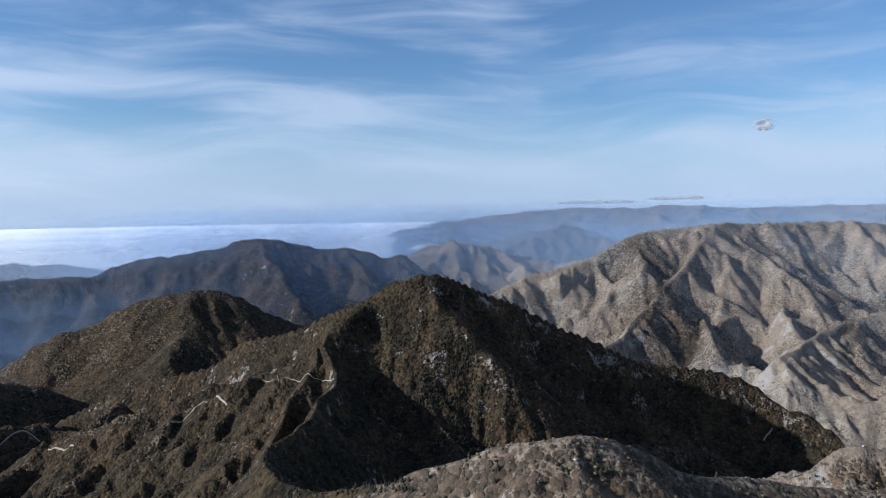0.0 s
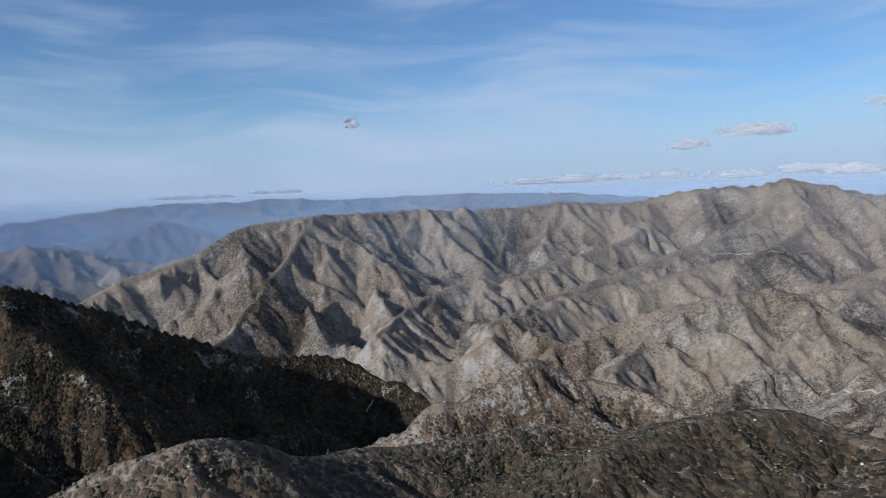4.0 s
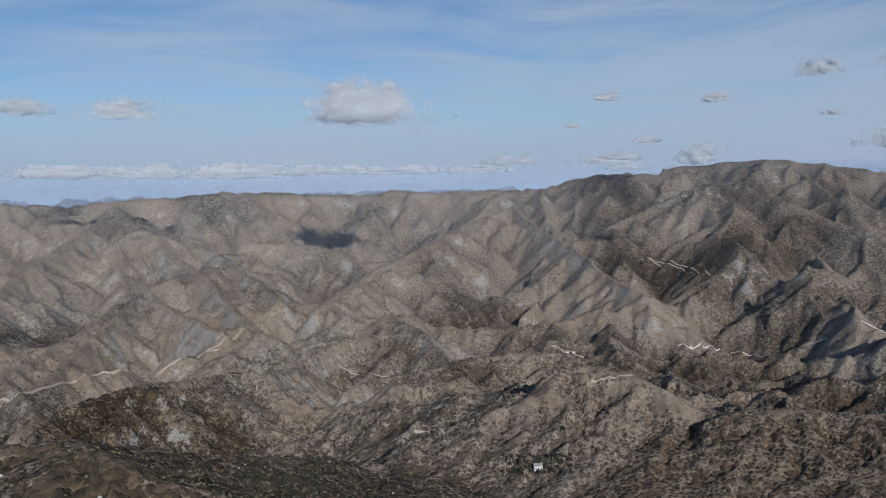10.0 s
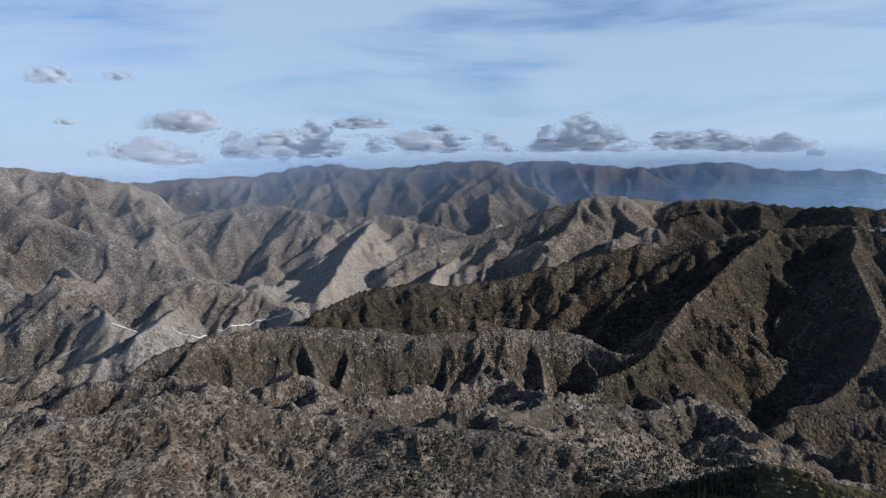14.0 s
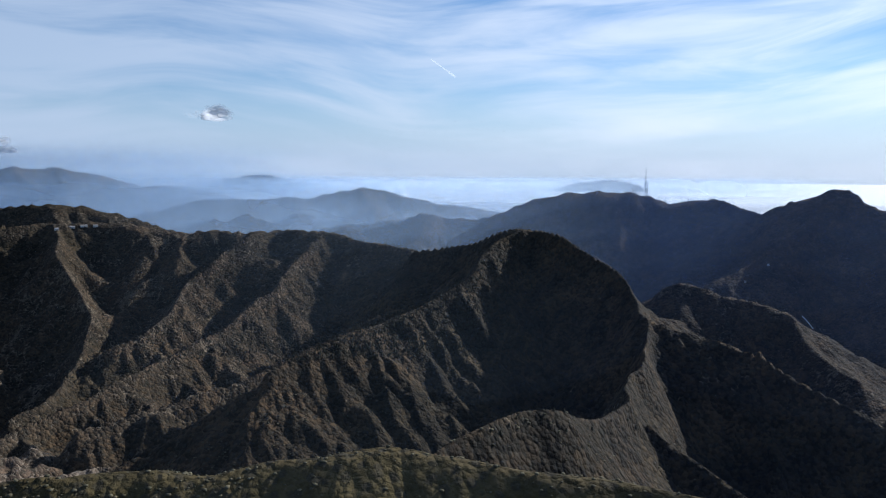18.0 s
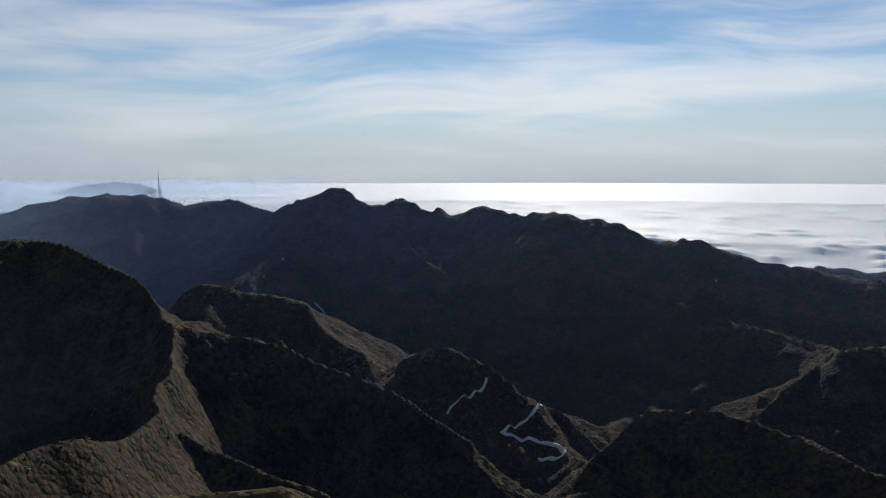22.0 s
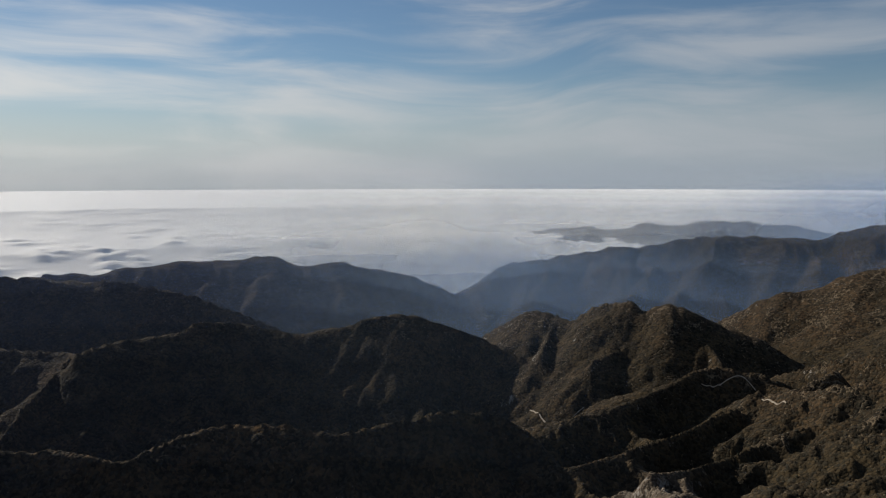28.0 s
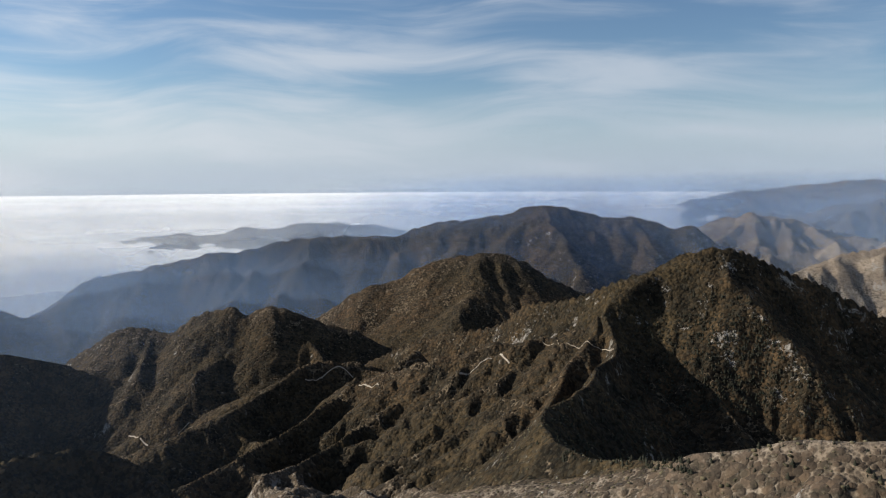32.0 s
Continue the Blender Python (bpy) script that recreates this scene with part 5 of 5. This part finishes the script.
def road(kind, width, *knees):
    """A ribbon that drapes over the slopes, through points given by bearing and height angle."""
    path = []
    for (a, e), (c, f) in zip(knees[:-1], knees[1:]):
        steps = max(3, int(abs(a - c) / 0.15))
        for k in range(steps):
            u = k / steps
            b = a + (c - a) * u
            r = on_ground(b, e + (f - e) * u)
            if r and (not path or abs(r - path[-1][1]) < 0.06 * r):
                path.append((b, r))
    if len(path) < 4:
        return
    for turn in range(12):
        path = [path[0]] + [tuple((p + 2 * q + s) / 4 for p, q, s in zip(*three)) for three in zip(path, path[1:], path[2:])] + [path[-1]]
    flat = [way(b) * r for b, r in path]
    bm = bmesh.new()
    rows = []
    for i, p in enumerate(flat):
        d = (flat[min(i + 1, len(flat) - 1)] - flat[max(i - 1, 0)])
        side = Vector((-d.y, d.x, 0)).normalized() * width * (0.26 if kind == "paved" else 0.15)
        row = []
        for k in (-1.0, -0.4, 0.4, 1.0):
            q = p + side * k
            b, r = math.degrees(math.atan2(-q.x, q.y)), math.hypot(q.x, q.y)
            row.append(bm.verts.new((q.x, q.y, ground_z(b, r) + (0.9 if abs(k) < 0.9 else 0.3))))
        rows.append(row)
    for a, b in zip(rows[:-1], rows[1:]):
        for k in range(3):
            bm.faces.new((a[k], a[k + 1], b[k + 1], b[k]))
    bm.normal_update()
    for f in bm.faces:
        if f.normal.z < 0:
            f.normal_flip()
    me = bpy.data.meshes.new("road")
    bm.to_mesh(me)
    bm.free()
    paved = kind == "paved"
    me.materials.append(ASPHALT if paved else DIRT)
    tagged(new("mountain_road" if paved else "dirt_track", me),
           "sun-glazed winding mountain road through dark brush" if paved else "pale dirt track cut into the dry slope", "road", kind="structure")


road("paved", 6.5, (112.39, -19.40), (112.19, -18.85), (111.45, -18.24), (109.59, -17.58), (108.98, -16.95), (109.20, -16.37))
road("paved", 6.5, (107.95, -20.78), (107.29, -20.37), (105.88, -19.85), (104.70, -18.87), (104.55, -18.35), (105.49, -17.55), (105.16, -17.11), (103.99, -17.78), (102.86, -18.14))
road("paved", 9, (107.77, -20.70), (106.83, -21.07), (104.71, -21.28), (103.05, -21.50), (102.34, -22.01), (103.29, -22.47), (104.95, -22.62))
road("paved", 6, (123.10, -10.45), (122.42, -11.01), (122.16, -11.88), (122.21, -13.24))
road("dirt", 0.9, (15.32, -12.95), (13.51, -13.08), (11.71, -13.10), (9.50, -13.30))
road("dirt", 6, (22.15, -15.53), (21.08, -15.44), (20.28, -14.55), (18.76, -14.00), (17.83, -14.87))
road("dirt", 4, (34.69, -15.62), (33.80, -15.93), (31.95, -14.35), (30.34, -16.26), (28.49, -16.41))
road("dirt", 6, (48.00, -18.48), (47.15, -18.92), (46.39, -19.63), (45.83, -20.69), (47.32, -20.71))
road("dirt", 4, (43.66, -18.07), (44.31, -18.69), (45.16, -19.39), (45.59, -19.93))
road("dirt", 7, (-51.40, -5.22), (-54.10, -5.11), (-56.31, -5.21), (-59.37, -4.69))
road("dirt", 9, (-57.87, -15.31), (-60.93, -14.67), (-63.47, -14.36), (-67.14, -13.77), (-71.75, -13.68), (-76.68, -12.92))
road("dirt", 7, (-68.90, -13.89), (-72.03, -13.66), (-75.70, -13.00), (-78.52, -11.62), (-82.71, -10.77))
road("dirt", 5, (-85.76, -14.88), (-86.76, -15.56), (-89.99, -15.96), (-94.97, -16.04), (-98.49, -15.14))
road("dirt", 4, (-86.66, -15.78), (-87.65, -17.19), (-90.42, -17.61), (-93.15, -17.99), (-94.95, -18.36))
road("dirt", 8, (-110.33, -6.85), (-112.11, -7.04), (-113.84, -7.44))
road("dirt", 6, (-106.35, -16.38), (-109.04, -15.88), (-111.97, -15.65), (-114.75, -15.62))
road("dirt", 6, (-91.76, -20.28), (-93.58, -20.27), (-94.49, -20.61))
road("paved", 4, (-112.98, -13.45), (-115.62, -13.41), (-119.40, -13.94), (-122.46, -14.11), (-126.97, -13.29), (-129.27, -12.71), (-133.44, -11.87), (-137.62, -11.04), (-140.02, -10.72))
road("dirt", 8, (-110.21, -6.81), (-111.91, -7.21), (-114.26, -7.65), (-116.68, -8.14))
road("dirt", 10, (-103.20, -13.71), (-104.88, -14.28), (-107.33, -15.11), (-111.09, -15.54), (-115.11, -15.59))
road("dirt", 5, (30.37, -16.26), (29.49, -16.33), (28.58, -16.32))
road("dirt", 4, (-23.81, -17.00), (-24.17, -16.34), (-24.47, -15.99))


# ---- masts and buildings ----
def part(name, bm, mat, parent, label=""):
    me = bpy.data.meshes.new(name)
    bm.to_mesh(me)
    bm.free()
    me.materials.append(mat)
    ob = new(name, me)
    ob.parent = parent
    if label:
        ob["label"] = label
    return ob


def rod(bm, a, b, w):
    """A thin square bar from a to b."""
    d = Vector(b) - Vector(a)
    m = Matrix.Translation((Vector(a) + Vector(b)) / 2) @ d.to_track_quat("Z", "Y").to_matrix().to_4x4() @ Matrix.Diagonal((w, w, d.length, 1))
    bmesh.ops.create_cube(bm, size=1.0, matrix=m)


def mast(bearing, el, span):
    """A lattice antenna mast on the crest: four legs, bracing, a whip and a platform."""
    r, down = 0.0, 0.12
    while not 0 < r < 2600 and down < 1.5:
        r, down = on_ground(bearing, el - down), down + 0.05
    r = r or 2290.0
    tall = r * math.tan(radians(span)) + 3.0
    base = new("antenna_mast")
    base.location = way(bearing) * r + Vector((0, 0, ground_z(bearing, r) - 1.0))
    tagged(base, "tall thin steel lattice antenna mast on the wooded summit", "antenna", "summit antennas")
    w = 1.6
    top = tall * 0.72
    for x, y in ((-1, -1), (1, -1), (1, 1), (-1, 1)):
        bm = bmesh.new()
        rod(bm, (x * w, y * w, 0), (x * w * 0.4, y * w * 0.4, top), 0.5)
        part("leg", bm, STEEL, base)
    bm = bmesh.new()
    n = max(3, int(top / 5))
    for k in range(n):
        z0, z1 = top * k / n, top * (k + 1) / n
        s0, s1 = w * (1 - 0.6 * k / n), w * (1 - 0.6 * (k + 1) / n)
        for (x, y), (u, v) in (((-1, -1), (1, -1)), ((1, -1), (1, 1)), ((1, 1), (-1, 1)), ((-1, 1), (-1, -1))):
            rod(bm, (x * s0, y * s0, z0), (u * s1, v * s1, z1), 0.25)
    part("bracing", bm, STEEL, base)
    bm = bmesh.new()
    rod(bm, (0, 0, top - 1), (0, 0, tall), 0.95)
    part("whip", bm, STEEL, base, "slender whip antenna")
    bm = bmesh.new()
    bmesh.ops.create_cone(bm, segments=8, radius1=1.4, radius2=1.4, depth=0.5, cap_ends=True, matrix=Matrix.Translation((0, 0, top)))
    part("platform", bm, STEEL, base)


for row in (
    (135.41, -1.8, 0.68),
    (135.18, -1.8, 0.63),
    (135.0, -1.8, 0.81),
    (134.86, -1.8, 0.72),
    (134.68, -1.8, 0.63),
    (134.46, -1.84, 1.99),
    (134.32, -1.89, 1.04),
    (138.13, -1.74, 0.32),
    (116.51, -2.39, 0.39),
    (116.3, -2.39, 0.26),
    (116.09, -2.43, 0.22),
    (131.32, -2.3, 0.32),
):
    mast(*row)


def hut(bearing, el, width):
    """A small building: walls, pitched roof, door and windows."""
    r = on_ground(bearing, el)
    if not r:
        return
    base = new("building")
    base.location = way(bearing) * r + Vector((0, 0, ground_z(bearing, r) - 0.6))
    base.rotation_euler = (0, 0, radians(bearing + 12))
    tagged(base, "small pale building with a low pitched roof on the slope", "building", "mountain buildings")
    deep, high = width * 0.7, 3.6
    bm = bmesh.new()
    bmesh.ops.create_cube(bm, size=1.0, matrix=Matrix.Translation((0, 0, high / 2)) @ Matrix.Diagonal((width, deep, high, 1)))
    part("walls", bm, WALL, base)
    bm = bmesh.new()
    a, b, h = width / 2 + 0.4, deep / 2 + 0.4, high + 1.5
    v = [bm.verts.new(p) for p in ((-a, -b, high), (a, -b, high), (a, b, high), (-a, b, high), (-a, 0, h), (a, 0, h))]
    for q in ((0, 1, 5, 4), (3, 4, 5, 2), (0, 4, 3), (1, 2, 5), (0, 3, 2, 1)):
        bm.faces.new([v[k] for k in q])
    bmesh.ops.recalc_face_normals(bm, faces=bm.faces)
    part("roof", bm, ROOF, base, "dull brown pitched roof")
    for k, (x, wd, z, ht) in enumerate(((-width * 0.3, 1.2, 1.9, 1.2), (width * 0.3, 1.2, 1.9, 1.2), (0, 1.0, 1.05, 2.1))):
        bm = bmesh.new()
        bmesh.ops.create_cube(bm, size=1.0, matrix=Matrix.Translation((x, -deep / 2 - 0.03, z)) @ Matrix.Diagonal((wd, 0.12, ht, 1)))
        part("door" if k == 2 else "window", bm, ROOF, base)


for row in (
    (178.01, -4.18, 9),
    (177.25, -4.11, 12),
    (176.49, -4.13, 8),
    (178.98, -4.28, 7),
    (115.8, -2.43, 7),
    (116.64, -2.44, 5),
    (-104.42, -14.27, 8),
    (-104.98, -14.27, 6),
    (-102.02, -23.13, 6),
    (-113.98, -13.47, 5),
    (125.52, -6.95, 4),
    (127.04, -8.29, 4),
    (91.44, -8.34, 3),
):
    hut(*row)


# ---- plants and stones ----
def leafy(name, lo, hi, rough=0.9):
    m, t = material(name)
    node, feed, op, vec, fbm, ramp, mix = chain(t)
    geo = node("ShaderNodeNewGeometry")
    n = fbm(geo.outputs["Position"], 1.8, 3, 0.7)
    c = mix(op("ADD", op("MULTIPLY", geo.outputs["Random Per Island"], 0.75), op("MULTIPLY", n, 0.25)), lo, hi)
    bs, out = node("ShaderNodeBsdfPrincipled"), node("ShaderNodeOutputMaterial")
    feed(bs, "Base Color", c), feed(bs, "Roughness", rough)
    bs.inputs["Specular IOR Level"].default_value = 0.1
    t.links.new(bs.outputs[0], out.inputs[0])
    return m


SHRUB = leafy("chaparral_leaves", (0.05, 0.046, 0.026), (0.16, 0.135, 0.082))
PINE = leafy("dark_needles", (0.016, 0.02, 0.013), (0.05, 0.046, 0.032))
GRANITE = leafy("weathered_granite", (0.26, 0.24, 0.21), (0.52, 0.49, 0.44))


def scatter(name, shapes, spots, mat, label, category):
    """Many small pieces of one kind as one mesh. shapes: vertex and face arrays; spots: x, y, z, width, height, turn."""
    verts, faces, count = [], [], 0
    spots = np.array(spots)
    pick = np.random.RandomState(len(spots)).randint(0, len(shapes), len(spots))
    for k, (v, f) in enumerate(shapes):
        q = spots[pick == k]
        if not len(q):
            continue
        c, s = np.cos(q[:, 5])[:, None], np.sin(q[:, 5])[:, None]
        x = (v[None, :, 0] * c - v[None, :, 1] * s) * q[:, 3:4] + q[:, 0:1]
        y = (v[None, :, 0] * s + v[None, :, 1] * c) * q[:, 3:4] + q[:, 1:2]
        z = v[None, :, 2] * q[:, 4:5] + q[:, 2:3]
        verts.append(np.stack([x, y, z], -1).reshape(-1, 3))
        faces.append((f[None] + (np.arange(len(q)) * len(v))[:, None, None]).reshape(-1, 3) + count)
        count += len(q) * len(v)
    V, F = np.concatenate(verts), np.concatenate(faces)
    me = bpy.data.meshes.new(name)
    me.vertices.add(len(V))
    me.vertices.foreach_set("co", V.astype(np.float32).ravel())
    me.loops.add(len(F) * 3)
    me.loops.foreach_set("vertex_index", F.astype(np.int32).ravel())
    me.polygons.add(len(F))
    me.polygons.foreach_set("loop_start", np.arange(0, len(F) * 3, 3, dtype=np.int32))
    me.update(calc_edges=True)
    me.materials.append(mat)
    return tagged(new(name, me), label, category, kind="stuff")


def lump(seed, rough, squash=0.0):
    """An uneven twenty-sided clump, resting on z = 0."""
    bm = bmesh.new()
    bmesh.ops.create_icosphere(bm, subdivisions=1, radius=1.0)
    rng = random.Random(seed)
    for v in bm.verts:
        v.co *= 1 + rough * (rng.random() - 0.5) * 2
        v.co.z = v.co.z * 0.5 + 0.42
    bm.verts.ensure_lookup_table()
    out = np.array([v.co[:] for v in bm.verts]), np.array([[v.index for v in f.verts] for f in bm.faces])
    bm.free()
    return out


def pine(seed):
    """A burnt-over conifer: a thin trunk and three ragged tiers."""
    rng = random.Random(seed)
    V, F = [], []

    def tier(z0, z1, r, n=6):
        b = len(V)
        for i in range(n):
            a = 2 * math.pi * i / n + rng.random() * 0.5
            k = r * (0.6 + 0.7 * rng.random())
            V.append((math.cos(a) * k, math.sin(a) * k, z0 + 0.05 * rng.random()))
        V.append((0.03 * rng.random(), 0, z1))
        for i in range(n):
            F.append((b + i, b + (i + 1) % n, b + n))
    tier(0.0, 0.9, 0.06, 3)
    tier(0.16, 0.62, 0.42)
    tier(0.4, 0.82, 0.3)
    tier(0.62, 1.0, 0.18, 5)
    return np.array(V), np.array(F)


def shrub_spots(count, near, far, seed, low, high, keep):
    rng = np.random.RandomState(seed)
    out = []
    for k in range(count * 4):
        b, r = rng.rand() * 360, near * (far / near) ** (rng.rand() ** 0.8)
        i, j = int(np.searchsorted(rr, r)) - 1, int(b / AZ_STEP) % len(az)
        if rng.rand() > keep(GROWTH[i, j], ROCK[i, j], X[i, j], Y[i, j]) * (1 - 0.8 * SOUTH[i, j]):
            continue
        p = way(b) * r
        w = low + (high - low) * rng.rand() ** 2
        out.append((p.x, p.y, ground_z(b, r) - 0.15 * w, w, w * (0.7 + 0.6 * rng.rand()), rng.rand() * 6.28))
        if len(out) >= count:
            break
    return out


def patchy(x, y, lam, seed):
    return float(grad_noise(np.array([x / lam]), np.array([y / lam]), seed)[0])


scatter("chaparral", [lump(k, 0.28) for k in range(7)],
        shrub_spots(26000, 230, 640, 5, 0.4, 1.25, lambda g, k, x, y: g * (0.55 + 1.3 * patchy(x, y, 40, 3))), SHRUB,
        "low olive and brown chaparral brush dotting the near slopes", "brush")
scatter("boulders", [lump(k + 20, 0.35) for k in range(5)],
        shrub_spots(3500, 230, 620, 6, 0.3, 1.2, lambda g, k, x, y: max(0.0, k - 0.25) * (0.4 + 2.0 * patchy(x, y, 30, 9))), GRANITE,
        "pale weathered granite boulders among the brush", "rocks")


def grove_spots():
    rng = np.random.RandomState(8)
    out = []
    for a0, a1, e0, e1, n in (
        (-152.6, -144.5, -25.2, -20.4, 260),
    (-175.4, -162.1, -23.7, -20.8, 380),
    (3.5, 14.0, -22.0, -17.2, 300),
    (168.6, -175.3, -21.5, -18.0, 420),
    (-172.5, -159.9, -24.7, -18.2, 160),
    (151.9, 174.5, -14.5, -6.3, 420),
    (-41.3, -29.7, -23.9, -18.8, 160),
    (-84.2, -77.2, -25.1, -21.5, 160),
    (-104.8, -98.9, -23.6, -22.0, 120),
    (-2.6, 8.3, -17.4, -10.2, 500),
    (-24.0, 4.0, -17.4, -8.2, 900),
    (142.0, 180.0, -15.0, -5.0, 3200),
    (180.0, 190.0, -15.0, -4.4, 500),
    (118.0, 142.0, -9.5, -4.0, 900),
    ):
        for k in range(2 * n):
            b = a0 + (a1 - a0) * rng.rand()
            r = on_ground(b, e0 + (e1 - e0) * rng.rand())
            if 230 < r < 1900:
                p = way(b) * r
                h = (1.4 + 2.4 * rng.rand() ** 1.5) * (1.0 if r < 700 else 1.2)
                out.append((p.x, p.y, ground_z(b, r) - 0.4, h * 0.75, h, rng.rand() * 6.28))
    return out


scatter("burnt_grove", [pine(k) for k in range(6)], grove_spots(), PINE, "dark burnt pines and oaks in the shaded hollows", "trees")


# ---- contrail ----
def make_trail():
    m, t = material("ice_trail")
    node, feed, op, vec, fbm, ramp, mix = chain(t)
    tl, cl = node("ShaderNodeBsdfTranslucent"), node("ShaderNodeBsdfTransparent")
    feed(tl, "Color", (0.95, 0.95, 0.95, 1))
    a, out = node("ShaderNodeMixShader"), node("ShaderNodeOutputMaterial")
    feed(a, 0, 0.2), feed(a, 1, cl.outputs[0]), feed(a, 2, tl.outputs[0])
    t.links.new(a.outputs[0], out.inputs[0])
    return m


VAPOUR_TRAIL = make_trail()


def contrail():
    a, b = way(151.32, 8.63) * 4600, way(149.37, 7.28) * 4600
    eye = Vector((0, 0, EYE))
    bm = bmesh.new()
    d = (b - a).normalized()
    u = d.cross(a.normalized()).normalized()
    rings = []
    for k in range(13):
        t = k / 12
        p = eye + a.lerp(b, t)
        w = 2.0 + 3.5 * t + 0.8 * math.sin(9 * t)
        rings.append([bm.verts.new(p + u * w * math.cos(q) + a.normalized() * w * math.sin(q)) for q in (0, 1.57, 3.14, 4.71)])
    for p, q in zip(rings[:-1], rings[1:]):
        for k in range(4):
            bm.faces.new((p[k], p[(k + 1) % 4], q[(k + 1) % 4], q[k]))
    me = bpy.data.meshes.new("contrail")
    bm.to_mesh(me)
    bm.free()
    me.materials.append(VAPOUR_TRAIL)
    tagged(new("contrail", me), "short thin white aircraft trail high in the sky", "contrail", kind="structure")


contrail()
